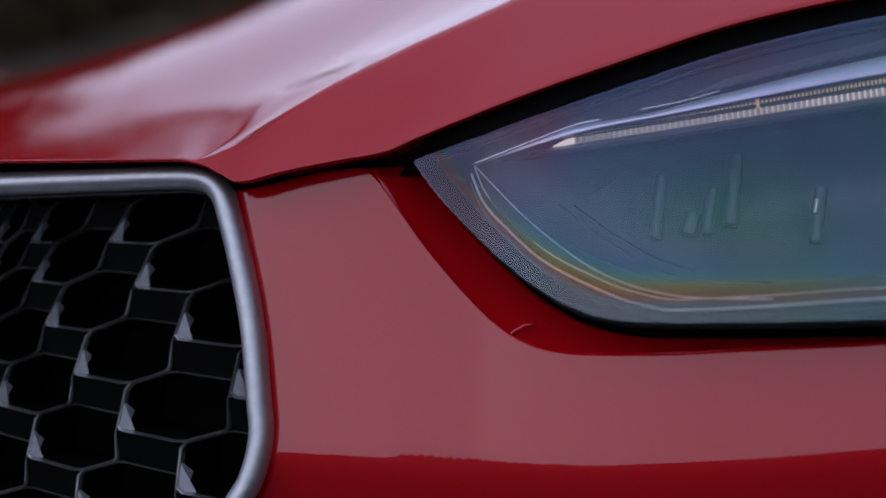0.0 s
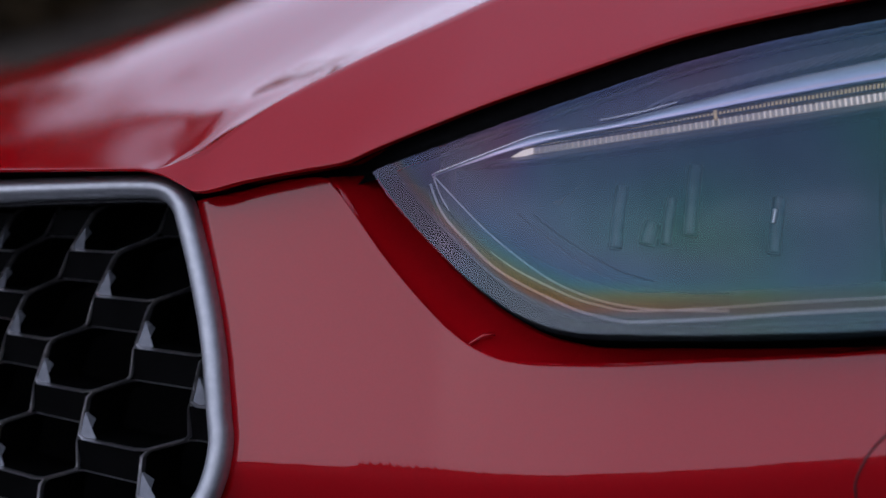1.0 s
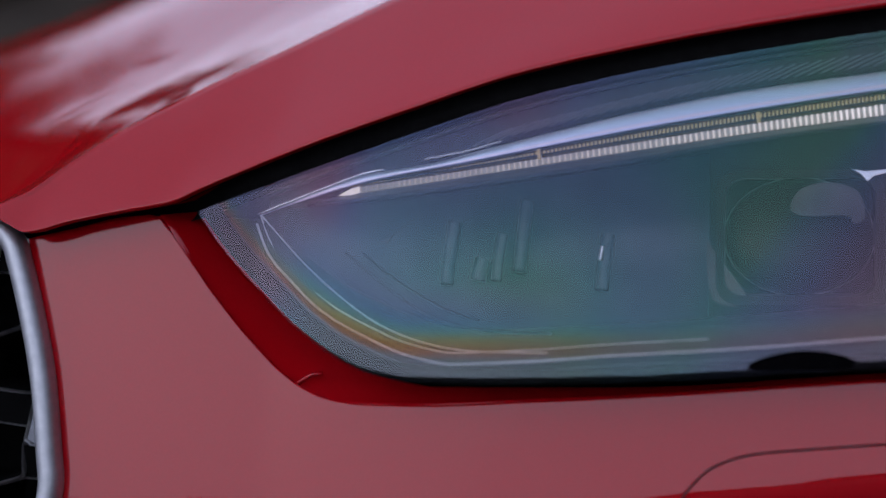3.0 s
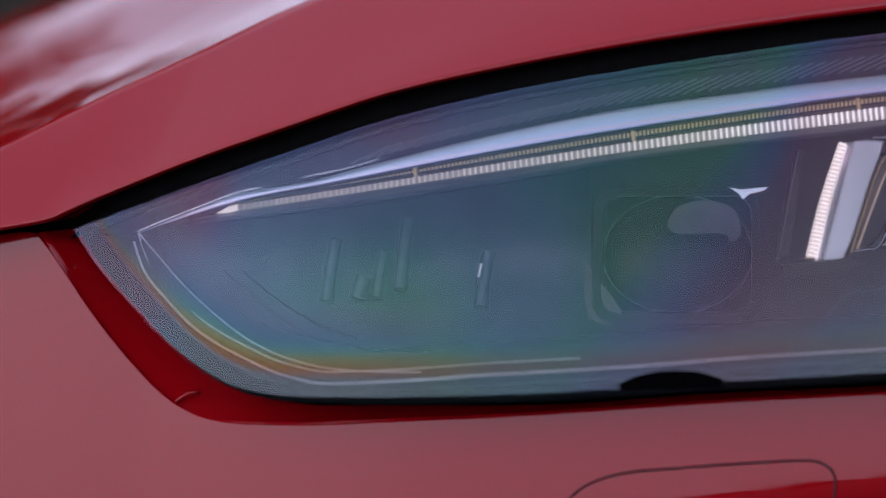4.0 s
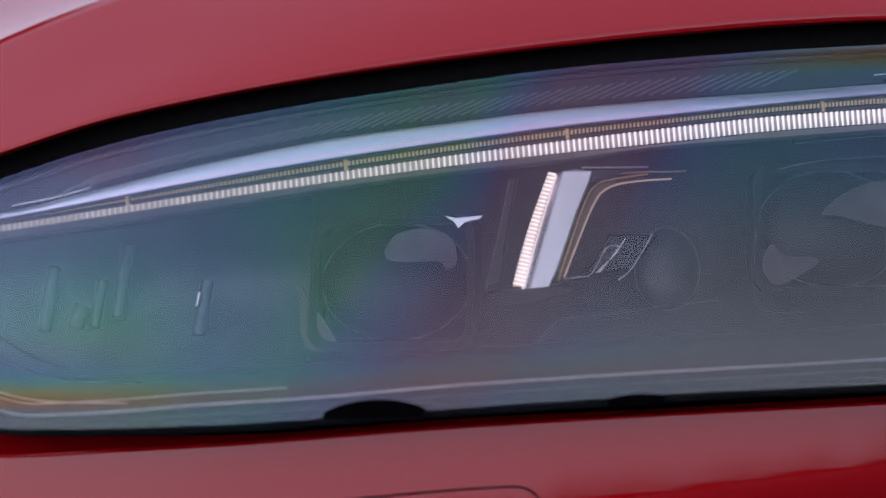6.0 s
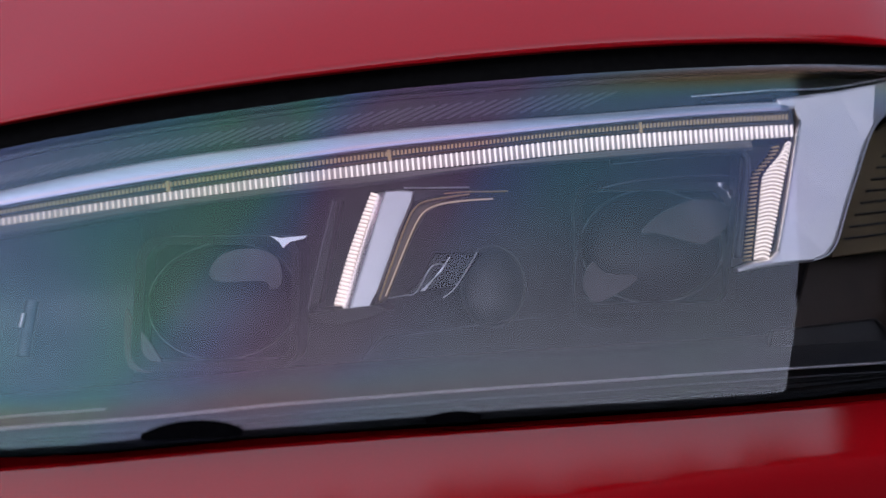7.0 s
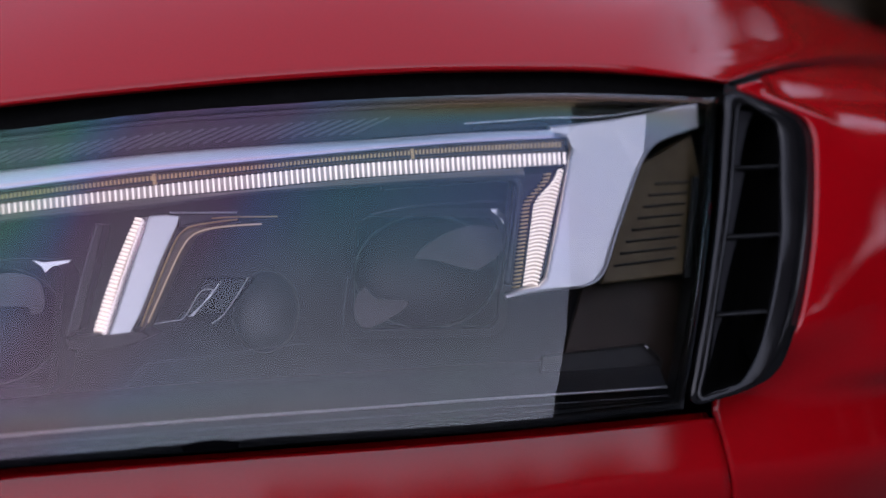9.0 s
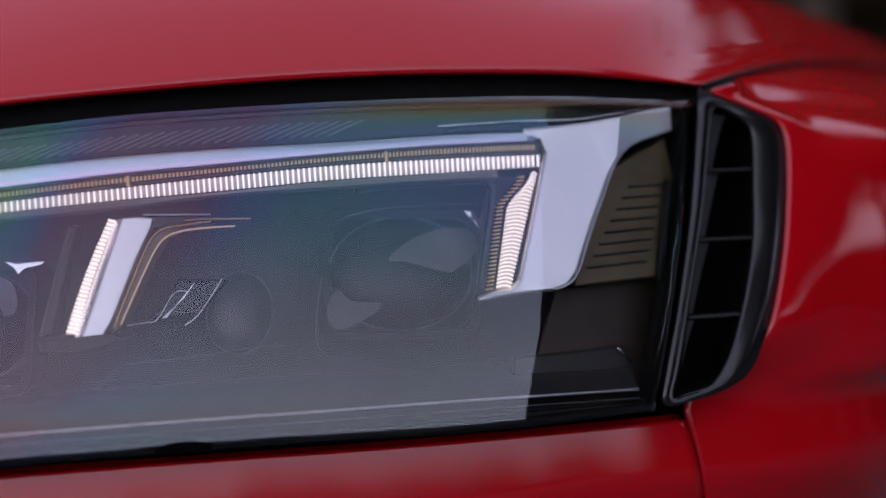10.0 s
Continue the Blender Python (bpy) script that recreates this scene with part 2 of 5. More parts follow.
# ---- outlines of the car's nose: (x, height over the lamp's inner tip) ----
bonnet_edge = smooth_curve((-0.157, -0.010), (-0.135, -0.005), (-0.109, 0.0), (-0.087, 0.004), (-0.075, 0.0095), (-0.03, 0.028), (0.022, 0.046),
                           (0.073, 0.0625), (0.123, 0.0735), (0.176, 0.083), (0.227, 0.0905), (0.277, 0.097), (0.325, 0.1025), (0.377, 0.1075),
                           (0.428, 0.111), (0.49, 0.113), (0.551, 0.111), (0.565, 0.110))
lens_top = smooth_curve((-0.074, -0.0005), (-0.03, 0.0158), (0.022, 0.0335), (0.073, 0.050), (0.123, 0.0615), (0.177, 0.071), (0.227, 0.0785),
                        (0.276, 0.0855), (0.325, 0.0905), (0.377, 0.095), (0.428, 0.098), (0.49, 0.1005), (0.562, 0.101))
lens_bottom = smooth_curve((-0.074, -0.0005), (-0.065, -0.0125), (-0.054, -0.0248), (-0.04, -0.0385), (-0.0265, -0.051), (-0.0125, -0.0615), (0, -0.069), (0.0135, -0.0742), (0.03, -0.0768), (0.056, -0.0772), (0.127, -0.0756), (0.18, -0.0724), (0.23, -0.0690), (0.28, -0.0662), (0.329, -0.0637), (0.427, -0.0598), (0.535, -0.0545))
flange_edge = smooth_curve((-0.165, -0.0135), (-0.142, -0.009), (-0.114, -0.003), (-0.099, -0.002), (-0.089, -0.017), (-0.077, -0.038), (-0.062, -0.059), (-0.048, -0.0742), (-0.035, -0.083), (-0.021, -0.0878), (-0.003, -0.0895), (0.023, -0.0893), (0.073, -0.0866), (0.125, -0.0836), (0.227, -0.0763), (0.317, -0.0718), (0.43, -0.0678), (0.551, -0.0622))
crease_line = smooth_curve((-0.2, -0.141), (-0.107, -0.144), (-0.054, -0.1455), (-0.002, -0.1455), (0.049, -0.143), (0.136, -0.135), (0.3, -0.117), (0.488, -0.098), (0.56, -0.0925))
grille_side = smooth_curve((-0.45, -0.205), (-0.25, -0.169), (-0.16, -0.148), (-0.142, -0.14), (-0.126, -0.139), (-0.111, -0.141), (-0.074, -0.1475), (-0.044, -0.1555), (-0.014, -0.164))
wing_left = smooth_curve((-0.42, 0.5525), (-0.1, 0.5625), (-0.093, 0.561), (-0.081, 0.5585), (-0.067, 0.5545), (-0.056, 0.551), (-0.0495, 0.556), (-0.045, 0.571), (-0.037, 0.584), (-0.021, 0.593), (0, 0.6005), (0.036, 0.6085), (0.08, 0.6125), (0.092, 0.608), (0.099, 0.592), (0.106, 0.57))
lamp_side = smooth_curve((-0.06, 0.5295), (-0.044, 0.533), (-0.009, 0.541), (0.05, 0.552), (0.099, 0.558), (0.11, 0.559))


def skirt(x, z):
    """The bumper's face: leaning back above the crease, turning under below it."""
    c = crease_line(x)
    y = front(x) + 0.004 + lerp(0.16, 0.12, step(-0.05, 0.38, x)) * (z + 0.085)
    b = c - z + 0.006
    if b > 0:
        y += 0.62 * (b * b / (b + 0.012))
    return y


# ================ car ================
car = tagged(new("car"), "glossy red car with black honeycomb grille and lit headlamp", "car")
car.location = (0, 0, 0)

# bonnet: a flank that climbs from the edge to the ridge, and the flatter top behind it
ridge_back = smooth_curve((-0.62, 0.0004), (-0.185, 0.0004), (-0.166, 0.010), (-0.145, 0.0265), (-0.122, 0.040), (-0.099, 0.050), (-0.052, 0.067), (0.0, 0.081), (0.03, 0.087), (0.10, 0.102), (0.25, 0.13), (0.57, 0.18))
flank_slope = smooth_curve((-0.62, 0.5), (-0.185, 0.7), (-0.166, 1.18), (-0.122, 1.09), (-0.052, 0.97), (0.0, 0.94), (0.03, 0.92), (0.10, 0.86), (0.20, 0.74), (0.35, 0.56), (0.47, 0.30), (0.565, 0.225))
top_slope = smooth_curve((-0.62, 0.17), (-0.45, 0.26), (-0.30, 0.35), (-0.19, 0.37), (-0.15, 0.30), (-0.12, 0.27), (-0.05, 0.25), (0.0, 0.245), (0.10, 0.27), (0.25, 0.33), (0.40, 0.12), (0.50, 0.05), (0.565, 0.115))
front_edge = smooth_curve((-0.62, -0.001), (-0.30, 0.0010), (-0.188, 0.0012), (-0.176, -0.0012), (-0.166, -0.0058), (-0.157, -0.0100), (-0.135, -0.005), (-0.109, 0.0), (-0.087, 0.004), (-0.075, 0.0095), (-0.03, 0.028), (0.022, 0.046),
                          (0.073, 0.0625), (0.123, 0.0735), (0.176, 0.083), (0.227, 0.0905), (0.277, 0.097), (0.325, 0.1025), (0.377, 0.1075), (0.428, 0.111), (0.49, 0.113), (0.551, 0.111), (0.565, 0.110))
soft_edge = smooth_curve((-0.62, -0.001), (-0.30, 0.0010), (-0.188, 0.0010), (-0.157, -0.0065), (-0.12, 0.0), (-0.075, 0.0125), (-0.03, 0.0275), (0.022, 0.0455), (0.073, 0.061), (0.176, 0.083), (0.277, 0.097), (0.377, 0.1075), (0.49, 0.113), (0.565, 0.110))


def climb(m, c, d):
    return m * d if c < 0.01 else m * (1 - math.exp(-c * d)) / c


FAN = tuple((e, math.exp(-0.5 * e * e) / sum(math.exp(-0.5 * (0.5 * i) ** 2) for i in range(-4, 5))) for e in (-2, -1.5, -1, -0.5, 0, 0.5, 1, 1.5, 2))


def top_height(x, d):
    """Height of the bonnet's top over the edge, d metres back, also where it is cut off by the flank."""
    k = ridge_back(x)
    g = d - k
    c = lerp(0.2, 0.55, step(-0.25, 0.0, x)) + 0.95 * step(0.0, 0.2, x) if x < 0.2 else lerp(1.5, 3.0, step(0.2, 0.5, x))
    m = top_slope(x)
    return climb(flank_slope(x), lerp(0.0, 3.5, step(0.08, 0.5, x)), k) + (climb(m, c, g) if g > 0 else m * g)


def bonnet_at(x, d):
    """The bonnet at x along its front edge, d metres back."""
    z = lerp(front_edge(x), soft_edge(x), step(0.0, 0.04, d))
    y = front(x) + 0.3 * front_edge(x)
    if d < 0:
        return (x, y + 0.010 * (-d), z - 0.0011 * min(1.0, -d / 0.35) + 0.0006 * (-d))
    w = radians(lerp(0.0, 32.5, step(-0.12, 0.565, x)))
    k = ridge_back(x)
    c1 = lerp(0.0, 3.5, step(0.08, 0.5, x))
    rise = climb(flank_slope(x), c1, min(d, k))
    if d > k:
        if x > 0.3:
            rise += climb(top_slope(x), lerp(1.5, 3.0, step(0.2, 0.5, x)), d - k)
        else:  # the fold beside the ridge opens out towards the windscreen
            wide = min(0.05, 0.5 * (d - k)) * step(0.3, 0.0, x)
            total = 0.0
            for e, share in FAN:
                total += share * (soft_edge(x + wide * e) + top_height(x + wide * e, d))
            rise = total - z
        rise += 0.030 * step(0.36, 0.10, x) * step(0.0, 0.9, d - k)
    lip = lerp(0.020, 0.040, step(0.15, 0.40, x)) * step(0.05, 0.25, x) * step(0.565, 0.50, x) * (1 - math.exp(-d / 0.05))
    f = min(d, 0.6)
    return (x + math.sin(w) * f + math.sin(0.12 * w) * (d - f), y + math.cos(w) * f + math.cos(0.12 * w) * (d - f), z + rise + lip)


def bonnet_point(x, v):
    """v: below 0 the turned-in lip, 0..1 the flank, 1..2 the top."""
    k = ridge_back(x)
    if v < 0:
        return bonnet_at(x, v)
    if v <= 1:
        return bonnet_at(x, k * v)
    return bonnet_at(x, k + 1.25 * (v - 1) ** 1.5)


xs = [-0.62 + 0.42 * i / 28 for i in range(28)] + [-0.20 + 0.765 * i / 220 for i in range(221)]
vs = [-1.0, -0.35, -0.12, 0.0, 0.03, 0.07] + [0.07 + 0.93 * i / 12 for i in range(1, 13)] + [1.002, 1.005, 1.011] + [1 + i / 42 for i in range(1, 43)]
bonnet = outward(link("bonnet", *sheet(bonnet_point, xs, vs), RED, car, "red bonnet with a sharp raised ridge"))
thicken(bonnet, 0.0012)

# bumper
def bumper_point(u, v):
    x0 = lerp(-0.164, 0.5505, u)
    zt = flange_edge(x0)
    z = lerp(zt, -0.42, v)
    x = x0 + (grille_side(z) + 0.164) * (1 - u) ** 3 + (wing_left(min(z, -0.058)) - 0.0012 - 0.5505) * u ** 12
    return (x, skirt(x, z), z)


us = [i / 150 for i in range(151)]
vs = [0.0, 0.004, 0.012] + [0.02 + 0.38 * i / 44 for i in range(45)] + [0.4 + 0.6 * (i + 1) / 14 for i in range(14)]
bumper = outward(link("bumper", *sheet(bumper_point, us, vs), RED, car, "smooth red front bumper"))
thicken(bumper, 0.002)


recess_edge = smooth_curve((-0.082, 0.004), (-0.057, -0.027), (-0.035, -0.0495), (-0.012, -0.0677), (0.012, -0.0785), (0.036, -0.0822), (0.073, -0.0818), (0.139, -0.0805), (0.227, -0.0742), (0.326, -0.0702), (0.428, -0.0662), (0.551, -0.0605))


def flange_point(u, v):
    """The return of the bumper round the lamp: a hollowed face from the bumper's edge back to the lamp."""
    x = lerp(-0.099, 0.5505, u)
    zt = flange_edge(x)
    near = step(0.05, -0.05, x)
    x1 = x + 0.020 * step(-0.05, -0.099, x) + 0.022 * near * step(-0.099, -0.05, x)
    z1 = recess_edge(x1)
    y0, y1 = skirt(x, zt), skirt(x1, z1) + 0.0125 + 0.002 * near + 0.005 * step(-0.06, -0.09, x)
    return (lerp(x, x1, v), lerp(y0, y1, v ** 0.8), lerp(zt, z1, v))


flange = outward(link("lamp_recess", *sheet(flange_point, [i / 120 for i in range(121)], [i / 10 for i in range(11)]), RED, car))
thicken(flange, 0.0015)

fold = [(-0.031, -0.0835), (-0.0275, -0.0800), (-0.0225, -0.0770), (-0.0170, -0.0760)]
tube("recess_fold", [(x, skirt(x, z) + 0.0026, z) for x, z in fold], 0.0010, RED, car, sides=8)

# wing, from the seam round to the side


def wing_plan(s):
    """Along and back, turning from the nose to the side."""
    n, a, b = 24, 0.0, 0.0
    for i in range(n):
        w = radians(lerp(22, 57, step(0.0, 0.22, s * (i + 0.5) / n)) + 29 * step(0.55, 0.75, s * (i + 0.5) / n))
        a, b = a + math.cos(w) * s / n, b + math.sin(w) * s / n
    return a, b


def wing_point(s, v):
    """s: along the side from the lamp, v: from the shut line down."""
    tx, ty, tz = bonnet_at(0.565, s)
    tx, ty, tz = tx + 0.0015, ty - 0.0015, tz - 0.002
    if v < 0.2:
        w = lerp(0.7, math.pi / 2, v / 0.2)
        k, z = (math.sin(w) - math.sin(0.7)) / (1 - math.sin(0.7)), tz - 0.05 * (1 - math.cos(w) / math.cos(0.7))
    else:
        k, z = 1.0, lerp(tz - 0.05, -0.42, (v - 0.2) / 0.8)
    zz = min(z, 0.106)
    x0 = wing_left(zz)
    y0 = lerp(front(x0) + 0.3 * zz, skirt(min(x0, 0.56), zz) + front(x0) - front(min(x0, 0.56)), lerp(step(-0.01, -0.05, zz), step(0.10, -0.09, zz), step(0.0, 0.06, s)))
    c = crease_line(0.56) + 0.10 * s
    a, b = wing_plan(s)
    if s > 0 and z < c:
        b += 0.4 * (c - z) ** 2 / (c - z + 0.015) * step(0.0, 0.1, s)
    b += 0.12 * max(0.0, z + 0.05) * step(0.0, 0.14, s)
    bx, by = x0 + a, y0 + b
    k = lerp(1.0, k, step(0.0, 0.05, s))
    return (lerp(tx, bx, k), lerp(ty, by, k), z)


ss = [0.0, 0.003, 0.008] + [0.008 + 0.3 * i / 40 for i in range(1, 41)] + [0.308 + 0.06 * i for i in range(1, 16)]
vs = [0.2 * i / 16 for i in range(16)] + [0.2 + 0.8 * i / 90 for i in range(91)]
wing = outward(link("wing", *sheet(wing_point, ss, vs), RED, car, "red front wing behind the headlamp"))
thicken(wing, 0.002)

SHUT = [bonnet_at(0.565, 0.9 * i / 60) for i in range(61)]
tagged(tube("wing_gap", [(x + 0.0010, y - 0.0008, z - 0.0012) for x, y, z in SHUT], 0.0017, RUBBER, car, sides=6), "dark shut line between bonnet and wing")

# black inner body behind the gaps
def inner_body(u, v):
    x = lerp(-0.16, 0.60, u)
    zt = bonnet_edge(min(x, 0.565)) + 0.002
    zb = -0.42
    z = lerp(zt, zb, v)
    return (x, front(x) + 0.3 * max(z, 0) + 0.09 + 0.03 * v, z)


tagged(outward(link("inner_panel", *sheet(inner_body, [i / 30 for i in range(31)], [i / 10 for i in range(11)]), RUBBER, car)), "black inner panel behind the gaps")


# rubber seal in the gap between bonnet and lamp
def seal(u, v):
    x = lerp(-0.150, 0.566, u)
    zb = lens_top(max(x, -0.074)) if x > -0.074 else lerp(-0.016, -0.0005, (x + 0.15) / 0.076)
    zt = bonnet_edge(x)
    z = lerp(zb - 0.002, zt + 0.001, v)
    return (x, front(x) + 0.3 * z + 0.012 + 0.016 * step(-0.06, -0.09, x) + 0.004 * math.sin(v * 3.1), z)


tagged(outward(link("bonnet_seal", *sheet(seal, [i / 90 for i in range(91)], [i / 6 for i in range(7)]), RUBBER, car)), "black rubber bonnet seal")

# black panel behind the gap between bonnet and grille
tagged(outward(link("grille_top_panel", *sheet(lambda u, v: (lerp(-0.64, -0.140, u), front(lerp(-0.64, -0.140, u)) + 0.022, lerp(-0.010, 0.004, v)), [i / 20 for i in range(21)], [0, 0.5, 1]), RUBBER, car)), "black panel over the grille")

# ================ headlamp ================
housing_y = 0.075


def lamp_point(u, v, inset=0.0, back=0.0):
    xm = lerp(-0.074, 0.5475, u)
    za, zb = lens_bottom(min(xm, 0.545)), lens_top(xm)
    mid = (za + zb) / 2
    k = max(0.0, 1 - inset / max((zb - za) / 2, 1e-4))
    z = mid + (lerp(za, zb, v) - mid) * k
    x = xm + (lamp_side(z) - 0.5475) * u ** 4
    return (x, lens_face(x, z) + back, z)


us = [(i / 160) ** 1.0 for i in range(161)]
us[0] = 0.0005
vs = [i / 40 for i in range(41)]
headlamp = tagged(new("headlamp"), "lit headlamp with a clear faceted lens and black surround")
headlamp.parent = car
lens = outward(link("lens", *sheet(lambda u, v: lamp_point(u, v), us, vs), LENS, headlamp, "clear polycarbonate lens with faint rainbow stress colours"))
# masks that place the painted rainbow sheen over the lens
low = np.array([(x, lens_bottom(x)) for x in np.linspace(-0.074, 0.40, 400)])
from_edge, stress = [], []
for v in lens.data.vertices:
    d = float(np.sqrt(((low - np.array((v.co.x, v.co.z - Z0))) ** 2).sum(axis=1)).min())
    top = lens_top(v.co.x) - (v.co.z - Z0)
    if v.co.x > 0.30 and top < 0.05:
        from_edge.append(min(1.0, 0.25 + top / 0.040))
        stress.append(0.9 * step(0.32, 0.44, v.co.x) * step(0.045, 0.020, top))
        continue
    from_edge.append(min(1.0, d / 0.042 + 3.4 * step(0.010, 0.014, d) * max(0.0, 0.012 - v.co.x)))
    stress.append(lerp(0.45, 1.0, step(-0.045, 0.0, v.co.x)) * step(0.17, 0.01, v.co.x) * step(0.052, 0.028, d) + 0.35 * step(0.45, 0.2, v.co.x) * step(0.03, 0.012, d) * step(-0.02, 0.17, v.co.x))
# greys the painted sheen towards the lower outer end
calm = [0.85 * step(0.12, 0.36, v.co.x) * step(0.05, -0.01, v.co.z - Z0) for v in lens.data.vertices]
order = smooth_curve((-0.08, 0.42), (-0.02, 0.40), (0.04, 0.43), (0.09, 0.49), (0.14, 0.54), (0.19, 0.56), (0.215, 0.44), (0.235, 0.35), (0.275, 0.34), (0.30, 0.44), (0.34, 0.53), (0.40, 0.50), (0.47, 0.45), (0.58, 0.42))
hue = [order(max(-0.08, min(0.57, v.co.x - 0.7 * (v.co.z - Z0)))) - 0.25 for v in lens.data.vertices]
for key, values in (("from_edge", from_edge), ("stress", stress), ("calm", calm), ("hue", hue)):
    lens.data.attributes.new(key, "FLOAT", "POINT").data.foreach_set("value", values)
thicken(lens, 0.003)
lens.data.materials.append(LENS_BACK)
lens.modifiers["thickness"].material_offset = 1
lens.modifiers["thickness"].material_offset_rim = 1
lens.visible_shadow = False


# black rim printed behind the lens edge
def rim_ring(name, w0, w1, back, material, label=""):
    """A band along the lens outline, from w0 to w1 metres inside it."""
    path = [(u, 0.0) for u in [0.0005 + 0.9995 * i / 120 for i in range(121)]] + [(1.0, i / 20) for i in range(1, 20)] + [(1.0 - 0.9995 * i / 120, 1.0) for i in range(121)]
    edge = [lamp_point(u, v) for u, v in path]
    n, verts, faces = len(edge), [], []
    for i, p in enumerate(edge):
        a, b = Vector(edge[(i - 1) % n]), Vector(edge[(i + 1) % n])
        t = (b - a).normalized()
        inside = Vector((-t.z, 0, t.x))
        u, v = path[i]
        wide = 0.45 if v == 1.0 else lerp(1.45, 1.0, step(0.10, 0.30, u))
        if u > 0.985 and 0 < v < 1:
            wide = 0.8
        for w in (w0, w1):
            x, z = p[0] + inside.x * w * wide, p[2] + inside.z * w * wide
            verts.append((x, lens_y(x, z) + back, z))
    for i in range(n):
        j = (i + 1) % n
        faces.append((2 * i, 2 * j, 2 * j + 1, 2 * i + 1))
    ob = outward(link(name, verts, faces, material, headlamp, label))
    thicken(ob, 0.001)
    return ob


rim_ring("rim", 0.0, 0.0058, 0.0045, RUBBER, "black printed rim along the lens edge")


# black patches over the lower edge of the lens
for cx, hw, z0, z1 in ((0.1995, 0.0225, -0.0668, -0.0613), (0.3120, 0.0125, -0.0622, -0.0597)):
    arch = [(cx - hw * math.cos(math.pi * i / 14), lerp(z0, z1, math.sin(math.pi * i / 14) ** 1.5) + 0.04 * (-hw * math.cos(math.pi * i / 14))) for i in range(15)]
    plate("lens_patch", [(cx + hw * 0.9, z0 - 0.002)] + arch[::-1] + [(cx - hw * 0.9, z0 - 0.003)], lambda x, z: lens_face(x, z) - 0.0007, 0.0006, PATCH_BLACK, headlamp, "small black patch at the lens edge", bevel=0)


# housing bowl: back wall and side walls
def bowl(u, v):
    """v 0..1 across the back wall, beyond it the side walls."""
    if v < 0:
        x, y, z = lamp_point(u, 0.0, 0.004)
        return (x, y + 0.006 + (housing_y - 0.006) * (1 + v), z + 0.004 * (1 + v))
    if v > 1:
        x, y, z = lamp_point(u, 1.0, 0.004)
        return (x, y + 0.006 + (housing_y - 0.006) * (2 - v), z - 0.004 * (2 - v))
    x, y, z = lamp_point(u, v, 0.008)
    return (x, front(x) + 0.3 * max(z, 0) + housing_y, z)


us = [0.01 + 0.985 * i / 80 for i in range(81)]
vs = [-1, -0.6, -0.3, -0.1, 0.0, 0.1, 0.2, 0.35, 0.5, 0.65, 0.8, 0.9, 1.0, 1.1, 1.3, 1.6, 2.0]
link("housing", *sheet(bowl, us, vs), HOUSING, headlamp, "dark grey lamp housing")
link("housing_end", *sheet(lambda a, b: (lamp_point(0.995, b, 0.004)[0], lerp(lamp_point(0.995, b, 0.004)[1] + 0.006, front(0.55) + 0.03 + housing_y, a), lamp_point(0.995, b, 0.004)[2]),
                                      [0, 0.5, 1], [i / 8 for i in range(9)]), BLACK, headlamp)

# stepped bezel lines that follow the lower edge of the lens
inner_edge = smooth_curve((-0.046, -0.002), (-0.039, -0.017), (-0.026, -0.031), (-0.011, -0.044), (0.011, -0.056), (0.029, -0.0635), (0.049, -0.0675), (0.08, -0.067), (0.126, -0.0642), (0.179, -0.0608), (0.23, -0.0565), (0.28, -0.0535), (0.329, -0.051), (0.379, -0.049), (0.427, -0.047), (0.525, -0.044))
for off, wid, mat, deep, x0, x1 in ((0.0, 0.0015, LAMP_SILVER, 0.006, 0.034, 0.524), (0.0, 0.0012, LAMP_SILVER, 0.006, -0.045, 0.034), (0.0048, 0.0008, LAMP_SILVER, 0.009, -0.045, 0.16), (-0.0040, 0.0008, RIB_GREY, 0.005, -0.045, 0.524)):
    pts = []
    for i in range(121):
        x = lerp(x0, x1, i / 120)
        z = inner_edge(x) + off - 0.0022 * step(0.12, 0.02, x)
        x -= 0.0022 * step(0.06, -0.01, x)
        pts.append((x, lens_y(x, z) + deep, z))
    tube("bezel_step", pts, wid * 0.5, mat, headlamp, sides=6)


def shelf(u, v):
    x = lerp(-0.044, 0.524, u)
    z = inner_edge(x)
    return (x, lens_y(x, z) + 0.006 + 0.06 * v, z + 0.010 * v + 0.004 * math.sin(v * 3.0))


outward(link("bezel_shelf", *sheet(shelf, [i / 80 for i in range(81)], [i / 8 for i in range(9)]), BEZEL, headlamp, "satin grey bezel shelf"))

# running-light bar: satin strip over a row of lit segments
bar_top = smooth_curve((-0.047, -0.0015), (0.0, 0.0155), (0.035, 0.0215), (0.060, 0.028), (0.122, 0.043), (0.176, 0.0535), (0.227, 0.0605), (0.277, 0.067), (0.325, 0.0715), (0.377, 0.0755), (0.428, 0.080), (0.478, 0.083))
bar_bottom = smooth_curve((-0.047, -0.0025), (0.006, 0.0135), (0.050, 0.0215), (0.123, 0.035), (0.177, 0.044), (0.227, 0.0515), (0.277, 0.0585), (0.325, 0.0640), (0.377, 0.070), (0.428, 0.075), (0.478, 0.0785))
led_top = smooth_curve((-0.004, 0.0105), (0.051, 0.0185), (0.123, 0.030), (0.177, 0.0385), (0.227, 0.046), (0.276, 0.0527), (0.325, 0.059), (0.377, 0.065), (0.428, 0.069), (0.478, 0.072))
led_bottom = smooth_curve((-0.004, 0.0070), (0.051, 0.0150), (0.123, 0.0258), (0.177, 0.0337), (0.227, 0.0403), (0.276, 0.0462), (0.325, 0.0512), (0.377, 0.057), (0.428, 0.061), (0.478, 0.065))
